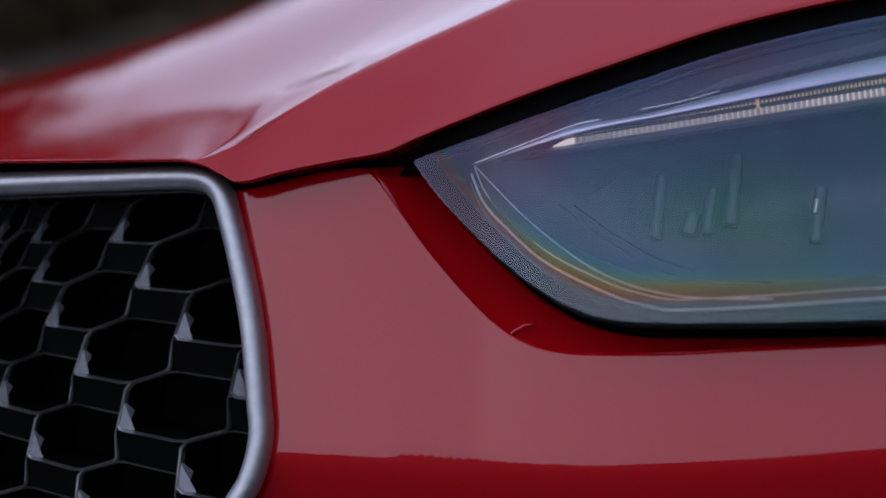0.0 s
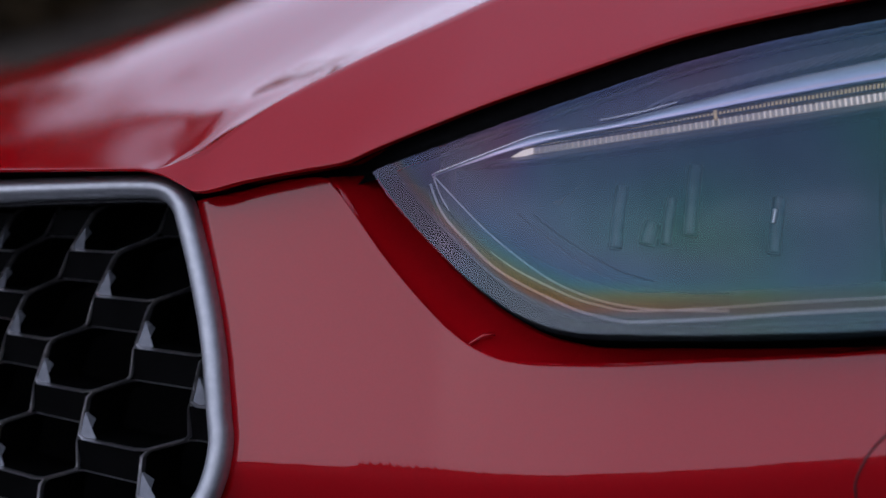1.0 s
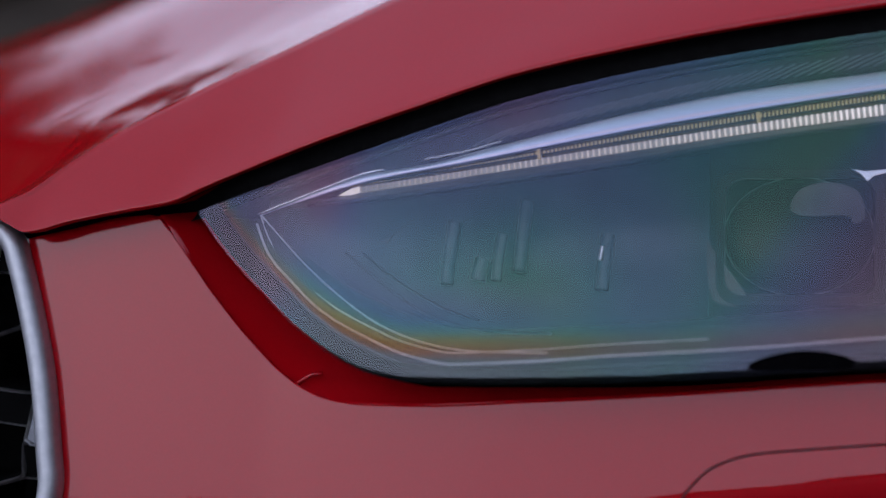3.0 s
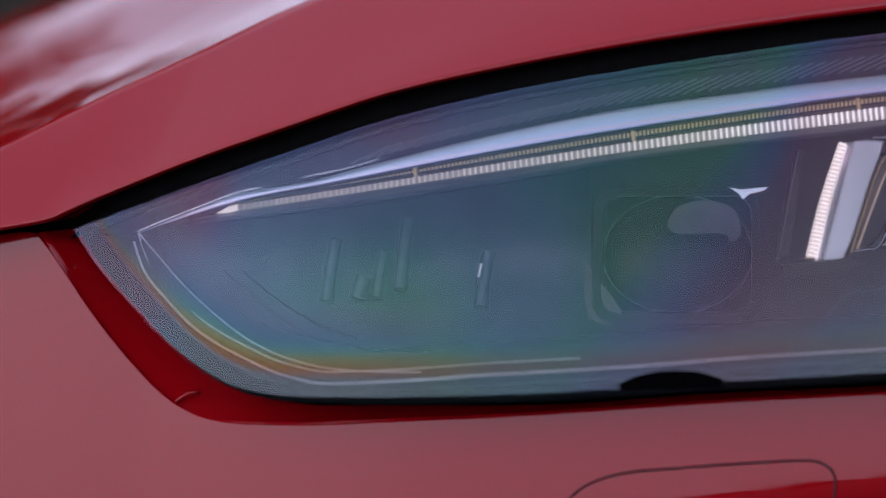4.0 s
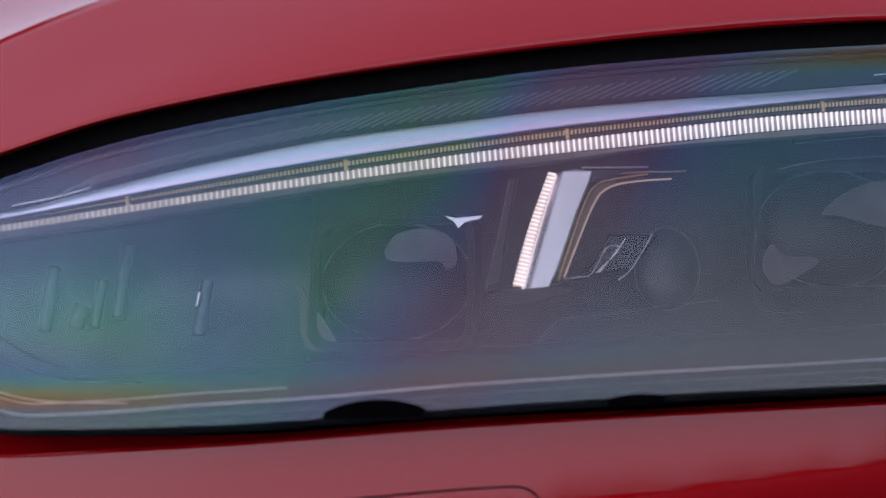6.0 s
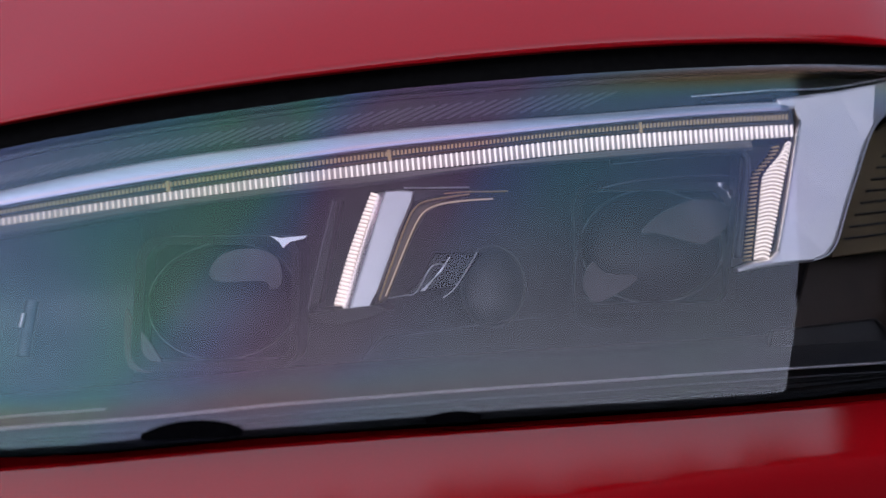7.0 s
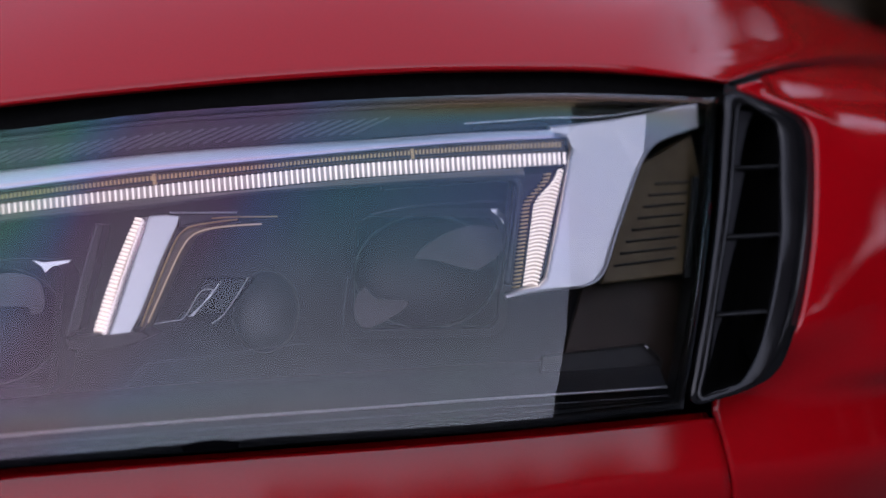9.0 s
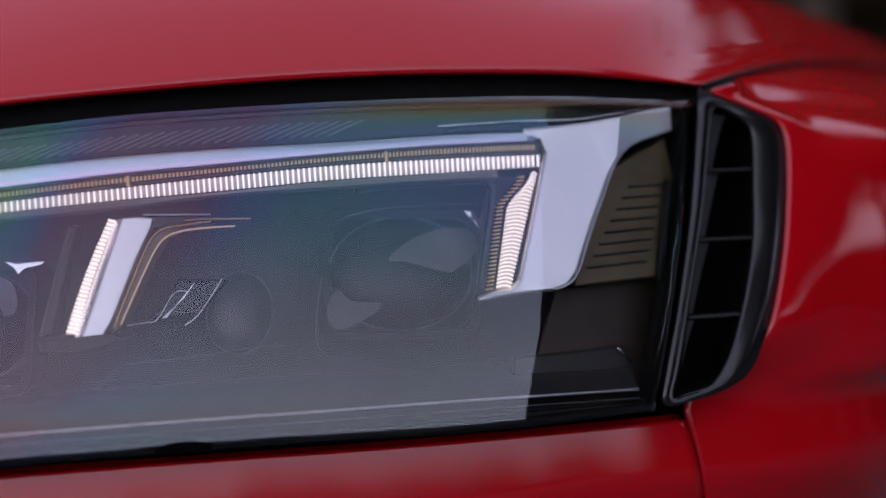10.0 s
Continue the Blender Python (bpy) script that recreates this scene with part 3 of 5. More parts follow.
ledge_bottom = smooth_curve((-0.055, 0.0), (-0.004, 0.0045), (0.051, 0.0115), (0.123, 0.022), (0.177, 0.031), (0.227, 0.0375), (0.276, 0.043), (0.326, 0.050), (0.378, 0.054), (0.428, 0.058), (0.46, 0.0595))


def sheen_ramp(m, stops):
    """Sheen painted into the base colour across a strip, from its lower to its upper edge."""
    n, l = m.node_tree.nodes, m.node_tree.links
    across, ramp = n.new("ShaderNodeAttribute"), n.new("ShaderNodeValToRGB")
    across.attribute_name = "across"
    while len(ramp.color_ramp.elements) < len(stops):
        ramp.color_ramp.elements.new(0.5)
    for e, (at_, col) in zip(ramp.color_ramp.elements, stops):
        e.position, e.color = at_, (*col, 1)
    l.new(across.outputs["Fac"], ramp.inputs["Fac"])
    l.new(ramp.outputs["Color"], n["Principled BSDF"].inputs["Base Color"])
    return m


def ribbon(name, top, bottom, x0, x1, y_top, y_bot, material, label="", n=110, bulge=0.0, thick=0.0015):
    def at(u, v):
        x = lerp(x0, x1, u)
        z = lerp(bottom(x), top(x), v)
        return (x, lens_y(x, z) + lerp(y_bot, y_top, v) - bulge * math.sin(math.pi * v), z)
    ob = link(name, *sheet(at, [i / n for i in range(n + 1)], [i / 8 for i in range(9)]), material, headlamp, label)
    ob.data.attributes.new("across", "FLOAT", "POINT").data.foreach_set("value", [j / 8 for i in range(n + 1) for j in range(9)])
    return thicken(outward(ob), thick)


# bright upper edge and iridescent sheen are colour stops, not reflections
STRIP = sheen_ramp(mottle(principled("painted_sheen_strip", (0.8, 0.8, 0.85), 0.30, 0.85), 250, (0.8, 0.8, 0.8), (0.9, 0.9, 0.9), 0.08, 1400),
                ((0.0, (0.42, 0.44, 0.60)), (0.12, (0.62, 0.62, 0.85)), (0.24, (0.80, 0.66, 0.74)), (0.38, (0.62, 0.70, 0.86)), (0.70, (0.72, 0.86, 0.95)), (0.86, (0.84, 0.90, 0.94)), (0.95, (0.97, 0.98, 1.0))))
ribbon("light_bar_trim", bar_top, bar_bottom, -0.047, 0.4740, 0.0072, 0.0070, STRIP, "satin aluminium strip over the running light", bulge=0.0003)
ribbon("light_bar_back", bar_bottom, led_top, -0.006, 0.477, 0.012, 0.014, BRONZE, "bronze ribbed strip above the lit row")
ribbon("light_ledge", led_bottom, ledge_bottom, -0.02, 0.455, 0.012, 0.006, BEZEL, "grey ledge under the running light")


def block_mesh(name, material, round_=0.22):
    """A unit block with rounded front edges, shared by alike pieces."""
    bm = bmesh.new()
    bmesh.ops.create_cube(bm, size=1.0)
    es = [e for e in bm.edges if all(v.co.y < 0 for v in e.verts)]
    bmesh.ops.bevel(bm, geom=es, offset=round_, segments=1, affect="EDGES")
    me = bpy.data.meshes.new(name)
    bm.to_mesh(me)
    bm.free()
    me.materials.append(material)
    return me


def place(name, me, at, along, size, parent):
    """A block at a point, its x axis along the given direction."""
    ob = new(name, me)
    ax = Vector(along).normalized()
    ay = Vector((0, 1, 0)) - ax * ax.y
    ay.normalize()
    az = ax.cross(ay)
    m = Matrix((ax, ay, az)).transposed().to_4x4()
    m.translation = (at[0], at[1], at[2] + Z0)
    ob.matrix_world = m @ Matrix.Diagonal((*size, 1))
    ob.parent = parent
    return ob


SEG = [block_mesh("led_segment", m) for m in LED]
pitch, x = 0.00256, 0.0
i = 0
while x < 0.4765:
    zt, zb = led_top(x), led_bottom(x)
    zc = (zt + zb) / 2
    dz = (led_top(x + 0.001) - led_top(x)) / 0.001
    dy = (lens_y(x + 0.001, zc) - lens_y(x, zc)) / 0.001
    place("led_segment", SEG[min(7, int(8 * step(-0.08, 0.36, x)))], (x, lens_y(x, zc) + 0.012, zc), (1, dy, dz * 0.6), (pitch * 0.35, 0.0016, (zt - zb) * 0.84), headlamp)
    x += pitch
    i += 1

# the glowing inner end of the bar
plate("led_end", [(-0.011, 0.0066), (-0.005, 0.0068), (-0.0005, 0.0082), (-0.001, 0.0108), (-0.005, 0.0098)], lambda x, z: lens_y(x, z) + 0.011, 0.004, LED[4], headlamp)

# fins, rods and small parts inside the lamp
RIB = block_mesh("rib", RIB_GREY, 0.1)
upper = ribbon("upper_shelf", lens_top, bar_top, -0.045, 0.555, 0.012, 0.016, HOUSING, "dark blue-grey shelf with fine diagonal ribs")
for i in range(56):
    x = 0.052 + 0.0058 * i
    lo = bar_top(x) + 0.0035
    hi = min(lens_top(x + 0.018) - 0.0040, lo + 0.0085)
    zc = (lo + hi) / 2
    place("rib", RIB, (x + 0.009, lens_y(x + 0.009, zc) + 0.0115, zc), (0.018, 0.004, hi - lo), (0.0200, 0.0012, 0.0009), headlamp)

# fine gold ribs between the strip and the lit row
TICK = block_mesh("gold_rib", GOLD, 0.1)
verts, faces = [], []
x = 0.004
while x < 0.474:
    lo, hi = led_top(x) + 0.0004, bar_bottom(x) - 0.0008
    zc, h = lerp(lo, hi, 0.58), (hi - lo) * 0.46
    y = lens_y(x, zc) + 0.0105
    n = len(verts)
    w = 0.00045
    verts += [(x - w, y, zc - h / 2), (x + w, y, zc - h / 2), (x + w, y, zc + h / 2), (x - w, y, zc + h / 2), (x - w, y + 0.002, zc - h / 2), (x + w, y + 0.002, zc - h / 2), (x + w, y + 0.002, zc + h / 2), (x - w, y + 0.002, zc + h / 2)]
    faces += [(n, n + 1, n + 2, n + 3), (n + 3, n + 2, n + 6, n + 7), (n + 1, n + 5, n + 6, n + 2), (n, n + 3, n + 7, n + 4), (n, n + 4, n + 5, n + 1)]
    x += 0.0018
tagged(link("gold_ribs", verts, faces, GOLD, headlamp, "row of tiny gold ribs", smooth=False), kind="stuff")
for x in (0.083, 0.181, 0.281, 0.40):
    zc = lerp(led_top(x), bar_bottom(x), 0.4)
    place("clip", TICK, (x, lens_y(x, zc) + 0.010, zc), (1, 0, 0.1), (0.0016, 0.003, 0.0050), headlamp)
rod = [(x, lens_y(x, led_top(x) + 0.0012) + 0.0105, led_top(x) + 0.0012) for x in [0.475 * i / 80 for i in range(81)]]
tube("light_guide", rod, 0.0004, BEZEL, headlamp, sides=6)
verts, faces = [], []
for i in range(121):
    x = 0.474 * i / 120
    for z in (lerp(led_top(x), led_bottom(x), 0.10), lerp(led_top(x), led_bottom(x), 0.90)):
        verts += [(x, lens_y(x, z) + 0.0125, z), (x, lens_y(x, z) + 0.016, z)]
for i in range(120):
    n = 4 * i
    faces += [(n, n + 2, n + 6, n + 4), (n + 1, n + 5, n + 7, n + 3), (n, n + 4, n + 5, n + 1), (n + 2, n + 3, n + 7, n + 6)]
link("light_guide", verts, faces, GUIDE, headlamp, "faintly glowing amber light guide", smooth=False)


def at_depth(d):
    return lambda x, z: lens_y(x, z) + d


def bar3(name, pts, d, r, material, label=""):
    c = [(x, lens_y(x, z) + d, z) for x, z in pts]
    fine = []
    for i in range(len(c) - 1):
        p = [np.array(c[max(0, min(len(c) - 1, i + k - 1))]) for k in range(4)]
        for j in range(8):
            t = j / 8
            fine.append(tuple(0.5 * (2 * p[1] + (p[2] - p[0]) * t + (2 * p[0] - 5 * p[1] + 4 * p[2] - p[3]) * t * t + (3 * p[1] - p[0] - 3 * p[2] + p[3]) * t ** 3)))
    fine.append(c[-1])
    return tube(name, fine, r, material, headlamp, label, sides=8)


# slanted light blade in the middle of the lamp
SILVER_EDGE = mottle(principled("bright_silver_edge", (0.9, 0.9, 0.95), 0.25, 0.8), 250, (0.86, 0.86, 0.95), (0.94, 0.94, 0.98))
plate("blade_plate", [(0.2790, 0.0386), (0.2850, 0.0393), (0.2925, 0.0386), (0.2912, 0.0335), (0.2858, 0.020), (0.2770, -0.007), (0.2735, -0.0140), (0.2690, -0.0160), (0.2640, -0.0168)],
      lambda x, z: lens_y(x, z) + 0.0125 + 0.12 * (x - 0.268 - 0.31 * (z - 0.01)), 0.006, PLATE, headlamp, "satin aluminium light blade", bevel=0.0006)
plate("blade_face", [(0.2602, -0.0175), (0.2641, -0.0168), (0.2792, 0.0386), (0.2757, 0.0380)],
      lambda x, z: lens_y(x, z) + 0.0125 - 0.45 * (x - 0.2640 - 0.273 * (z + 0.0168)), 0.004, SILVER_EDGE, headlamp, "bright bevelled edge of the blade", bevel=0.0003)
plate("blade_hood", [(0.2855, 0.0398), (0.297, 0.0396), (0.3085, 0.0392), (0.3200, 0.0390), (0.3100, 0.0368), (0.3000, 0.0358), (0.2925, 0.0336), (0.2915, 0.0370)], lambda x, z: lens_y(x, z) + 0.0145 + 0.25 * (x - 0.2855), 0.008, BEZEL, headlamp, "grey hood of the blade")
bar3("hood_edge", [(0.2875, 0.0402), (0.300, 0.0402), (0.318, 0.0404)], 0.0150, 0.0004, LAMP_SILVER)
bar3("hood_edge", [(0.3010, 0.0370), (0.314, 0.0382), (0.327, 0.0384), (0.336, 0.0386)], 0.0200, 0.0004, GOLD)
bar3("gold_edge", [(0.2772, -0.0115), (0.2830, 0.0065), (0.2893, 0.0245), (0.2935, 0.0315), (0.300, 0.0345), (0.318, 0.0372)], 0.0175, 0.00045, GOLD)
plate("blade_web", [(0.2755, -0.0140), (0.2785, -0.0130), (0.2905, 0.0180), (0.2965, 0.0290), (0.3040, 0.0330), (0.3170, 0.0360), (0.3000, 0.0350), (0.2920, 0.0315), (0.2850, 0.017)], at_depth(0.0195), 0.02, BRONZE, headlamp, "bronze web beside the blade")
bar3("gold_edge", [(0.2800, -0.0100), (0.2868, 0.0080), (0.2930, 0.0230), (0.2975, 0.0293), (0.3045, 0.0325), (0.3165, 0.0342), (0.3290, 0.0350)], 0.0185, 0.00045, GLOW)
plate("blade_base", [(0.246, -0.0165), (0.261, -0.0150), (0.278, -0.0135), (0.2825, -0.0158), (0.275, -0.0192), (0.261, -0.0225), (0.2475, -0.0215)], at_depth(0.012), 0.03, BLACK, headlamp, "black blade foot")
plate("blade_back", [(0.2535, 0.035), (0.2575, 0.0345), (0.2500, -0.0130), (0.2450, -0.0150)], at_depth(0.020), 0.015, HOUSING, headlamp)
bar3("back_edge", [(0.2450, -0.0150), (0.2500, 0.0120), (0.2545, 0.0340)], 0.0195, 0.0004, RIB_GREY)
bead_core = [(0.2572, -0.0140), (0.2626, -0.0140), (0.2700, 0.0130), (0.2762, 0.0372), (0.2722, 0.0372), (0.2640, 0.0130)]
plate("bead_core", bead_core, at_depth(0.0155), 0.004, led_material("amber_core", (1.0, 0.62, 0.34), 0.10), headlamp, "dim amber core behind the beads", bevel=0)
SEG.append(block_mesh("led_segment", BEAD, 0.42))
for i in range(29):
    t = i / 28
    x, z = lerp(0.2600, 0.2742, t) - 0.0010 * math.sin(math.pi * t), lerp(-0.0128, 0.0372, t)
    place("led_segment", SEG[8], (x, lens_y(x, z) + 0.013, z), (1, 0.3, -0.22), (lerp(0.0046, 0.0030, t), 0.004, 0.00112), headlamp)

# bracket with a bright chip beside the blade
plate("bracket", [(0.286, -0.0105), (0.300, -0.0085), (0.311, -0.0075), (0.323, 0.0085), (0.300, 0.009), (0.293, -0.004)], at_depth(0.046), 0.01, BLACK_GLOSS, headlamp)
plate("chip", [(0.2935, -0.0092), (0.2960, -0.0088), (0.3050, 0.0030), (0.3035, 0.0005), (0.3000, -0.0030)], at_depth(0.043), 0.002, LAMP_SILVER, headlamp, bevel=0.0003)
bar3("bracket_edge", [(0.276, -0.0125), (0.286, -0.0110), (0.2920, -0.0092), (0.2990, 0.0026), (0.3055, 0.0034)], 0.043, 0.0003, LAMP_SILVER)
bar3("bracket_edge", [(0.3045, -0.0125), (0.3100, -0.0080), (0.3160, 0.0010), (0.3205, 0.0090)], 0.045, 0.0003, LAMP_SILVER)
bar3("bezel_line", [(0.2675, -0.0405), (0.272, -0.035), (0.277, -0.0303), (0.286, -0.0288), (0.305, -0.027), (0.34, -0.0225), (0.352, -0.0215)], 0.036, 0.0004, BEZEL)


def dome(name, cx, cz, rx, rz, d, bulge, material, label=""):
    """A bulging glass lens facing forward."""
    cy = lens_y(cx, cz) + d

    def at(u, v):
        a = 2 * math.pi * u
        r = math.sin(v * math.pi / 2)
        return (cx + rx * r * math.cos(a), cy - bulge * (math.cos(v * math.pi / 2) - 0.0) + 0.3 * rz * r * math.sin(a) + 0.25 * rx * r * math.cos(a), cz + rz * r * math.sin(a))
    ob = outward(link(name, *sheet(at, [i / 40 for i in range(41)], [0.001] + [i / 14 for i in range(1, 15)]), material, headlamp, label))
    return ob


def rounded(x0, x1, z0, z1, r, n=5, skew=0.0):
    pts = []
    for cx, cz, a0 in ((x1 - r, z1 - r, 0), (x0 + r, z1 - r, 90), (x0 + r, z0 + r, 180), (x1 - r, z0 + r, 270)):
        for i in range(n + 1):
            a = radians(a0 + 90 * i / n)
            z = cz + r * math.sin(a)
            pts.append((cx + r * math.cos(a) + skew * (z - z0), z))
    return pts


def projector(x0, x1, z0, z1, d):
    """A square reflector frame with a bulging dark lens in it."""
    out, inn = rounded(x0, x1, z0, z1, 0.010), rounded(x0 + 0.004, x1 - 0.004, z0 + 0.004, z1 - 0.004, 0.008)
    n = len(out)
    verts = [(x, lens_y(x, z) + d, z) for x, z in out] + [(x, lens_y(x, z) + d + 0.002, z) for x, z in inn] + [(x, lens_y(x, z) + d + 0.03, z) for x, z in out] + [(x, lens_y(x, z) + d + 0.02, z) for x, z in inn]
    faces = []
    for i in range(n):
        j = (i + 1) % n
        faces += [(i, j, n + j, n + i), (2 * n + i, 2 * n + j, j, i), (n + i, n + j, 3 * n + j, 3 * n + i)]
    link("projector_frame", verts, faces, BLACK, headlamp, "black projector frame", smooth=False)
    cx, cz = (x0 + x1) / 2, (z0 + z1) / 2
    dome("projector_lens", cx, cz, (x1 - x0) / 2 - 0.003, (z1 - z0) / 2 - 0.003, d + 0.018, 0.014, DARK_GLASS, "bulging dark projector lens")


projector(0.162, 0.238, -0.044, 0.018, 0.036)
projector(0.368, 0.447, -0.020, 0.043, 0.030)
plate("frame_corner", [(0.2225, 0.0185), (0.2290, 0.0172), (0.2420, 0.0185), (0.2400, 0.0165), (0.2330, 0.0148), (0.2300, 0.0120), (0.2280, 0.0150)], at_depth(0.033), 0.003, CHROME, headlamp, bevel=0.0003)
plate("frame_corner", [(0.4385, 0.0430), (0.4430, 0.0428), (0.4470, 0.0385), (0.4475, 0.0345), (0.4455, 0.0350), (0.4440, 0.0380), (0.4400, 0.0410)], at_depth(0.027), 0.003, CHROME, headlamp, bevel=0.0003)
# flat pale patches stand in for the sky reflected in the projector lenses
MAUVE_GLINT = mottle(principled("mauve_glint", (0.25, 0.2, 0.22), 0.4, 0.2), 26, (0.05, 0.04, 0.046), (0.13, 0.105, 0.115))
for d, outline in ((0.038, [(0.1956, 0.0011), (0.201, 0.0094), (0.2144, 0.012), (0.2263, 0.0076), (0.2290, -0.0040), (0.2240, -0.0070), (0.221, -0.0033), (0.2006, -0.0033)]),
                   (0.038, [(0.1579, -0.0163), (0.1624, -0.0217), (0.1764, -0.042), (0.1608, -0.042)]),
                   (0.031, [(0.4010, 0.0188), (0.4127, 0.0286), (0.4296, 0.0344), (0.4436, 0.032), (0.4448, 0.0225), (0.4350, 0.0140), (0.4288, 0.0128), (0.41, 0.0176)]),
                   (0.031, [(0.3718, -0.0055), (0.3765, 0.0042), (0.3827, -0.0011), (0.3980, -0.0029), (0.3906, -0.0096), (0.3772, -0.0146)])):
    plate("mauve_glint", round_path(outline, 4), at_depth(d), 0.002, MAUVE_GLINT, headlamp, "pale mauve sky reflection painted as a flat patch", bevel=0)
bar3("compartment_rim", [(0.385, 0.0530), (0.410, 0.0556), (0.433, 0.0574), (0.4460, 0.0580), (0.4512, 0.0560), (0.4526, 0.0500), (0.4498, 0.0320), (0.4458, 0.0060)], 0.0135, 0.0019, BEZEL, "grey frame round the lamp chamber")
bar3("chamber_edge", [(0.3805, 0.0400), (0.400, 0.0440), (0.430, 0.0462), (0.4440, 0.0462), (0.4490, 0.0430), (0.4500, 0.0350), (0.4470, 0.0100)], 0.0290, 0.0003, MAUVE_GLINT)
bar3("chamber_edge", [(0.3690, 0.0100), (0.3670, -0.0080), (0.3680, -0.0220), (0.3740, -0.0270), (0.390, -0.0275)], 0.0300, 0.0003, BEZEL)
dome("reflector_bowl", 0.328, -0.008, 0.016, 0.020, 0.060, 0.010, BEZEL, "satin grey reflector bowl")

# pale reflector shell of the turn signal, and its fins
FIN = mottle(principled("pale_fin", (0.2, 0.22, 0.25), 0.4, 0.2), 120, (0.10, 0.115, 0.14), (0.15, 0.17, 0.20))
SHELL = mottle(principled("pale_reflector_shell", (0.12, 0.14, 0.16), 0.4, 0.2), 40, (0.058, 0.072, 0.09), (0.085, 0.103, 0.124), 0.1, 900)


def shell(u, v):
    x = lerp(-0.038, 0.158, u)
    lo, hi = inner_edge(x) + 0.004, ledge_bottom(x) - 0.001
    z = lerp(lo, max(hi, lo + 0.001), v)
    return (x, lens_y(x, z) + 0.018 + 0.052 * math.sin(0.5 * math.pi * u ** 0.7) * (0.6 + 0.4 * math.sin(math.pi * v)), z)


outward(link("turn_signal_shell", *sheet(shell, [i / 30 for i in range(31)], [i / 12 for i in range(13)]), SHELL, headlamp, "pale grey reflector shell of the turn signal"))
for x, z0, z1, r in ((0.035, -0.036, -0.006, 0.0016), (0.050, -0.034, -0.024, 0.0020), (0.059, -0.034, -0.012, 0.0013), (0.070, -0.030, 0.004, 0.0017), (0.109, -0.038, -0.012, 0.0016)):
    bar3("fin", [(x, z0), (x + 0.001, (z0 + z1) / 2), (x + 0.0025, z1)], 0.048, 2.0 * r, FIN)
bar3("fin_tip", [(0.1085, -0.024), (0.109, -0.021), (0.1095, -0.0175)], 0.043, 0.0012, LAMP_SILVER)
plate("arrow_chip", [(0.0075, -0.0150), (0.0120, -0.0165), (0.0150, -0.0120), (0.0230, -0.0050), (0.0140, -0.0125)], at_depth(0.020), 0.001, BEZEL, headlamp, bevel=0)
bar3("bezel_line", [(-0.008, -0.020), (0.006, -0.031), (0.017, -0.039), (0.036, -0.050), (0.061, -0.0555), (0.09, -0.0565)], 0.022, 0.0007, BEZEL)
bar3("bezel_line", [(-0.002, -0.0205), (0.012, -0.031), (0.023, -0.038), (0.038, -0.046), (0.055, -0.0515)], 0.030, 0.0006, HOUSING)
bar3("bezel_ridge", [(-0.047, -0.002), (-0.020, 0.0085), (0.000, 0.0160), (0.012, 0.0185)], 0.006, 0.0006, CHROME)
bar3("bezel_ridge", [(-0.047, -0.002), (-0.036, -0.013), (-0.022, -0.0265), (-0.006, -0.0395), (0.012, -0.0515), (0.032, -0.0595), (0.055, -0.0635), (0.09, -0.064)], 0.009, 0.0004, LAMP_SILVER)
bar3("bezel_ridge", [(0.030, 0.0232), (0.050, 0.0270), (0.066, 0.0315)], 0.008, 0.0005, CHROME)

# end plate of the running light
end_y = lambda x, z: max(lens_y(min(x, 0.4775), z) + 0.0066 + 0.16 * max(0.0, x - 0.4775), lens_face(x, z) + 0.0050)
plate("end_plate", [(0.4680, 0.0842), (0.484, 0.0862), (0.500, 0.0882), (0.518, 0.0915), (0.536, 0.0962), (0.5480, 0.0983), (0.5480, 0.0855), (0.541, 0.0830), (0.534, 0.0805), (0.524, 0.0765), (0.517, 0.070), (0.5125, 0.062), (0.507, 0.048), (0.500, 0.030),
                    (0.494, 0.013), (0.489, 0.0065), (0.482, 0.0038), (0.468, 0.0028), (0.455, 0.0010), (0.445, -0.0008), (0.4442, 0.0012), (0.452, 0.0040), (0.4605, 0.0052), (0.4645, 0.009), (0.4690, 0.028), (0.4745, 0.052), (0.4790, 0.073), (0.4770, 0.0790), (0.4690, 0.0800)],
      end_y, 0.012, PLATE, headlamp, "satin aluminium end plate", bevel=0.0016)
plate("end_ridge", [(0.440, 0.0850), (0.464, 0.0862), (0.4690, 0.0855), (0.466, 0.0843), (0.430, 0.0814), (0.430, 0.0825)], at_depth(0.008), 0.004, BLACK_GLOSS, headlamp, bevel=0.0003)
bar3("end_trim", [(0.425, 0.0845), (0.45, 0.0868), (0.468, 0.0885), (0.500, 0.0905), (0.545, 0.0995)], 0.007, 0.0005, CHROME)


def plate_edge(*pts):
    return tube("plate_edge", [(x, end_y(x, z) - 0.0004, z) for x, z in round_open(pts)], 0.0005, LAMP_SILVER, headlamp, sides=6)


def round_open(pts, per=5):
    """A smooth open line through (x, z) points."""
    out = []
    for i in range(len(pts) - 1):
        p = [np.array(pts[max(0, min(len(pts) - 1, i + k - 1))]) for k in range(4)]
        out += [tuple(0.5 * (2 * p[1] + (p[2] - p[0]) * t + (2 * p[0] - 5 * p[1] + 4 * p[2] - p[3]) * t * t + (3 * p[1] - p[0] - 3 * p[2] + p[3]) * t ** 3)) for t in [j / per for j in range(per)]]
    return out + [pts[-1]]


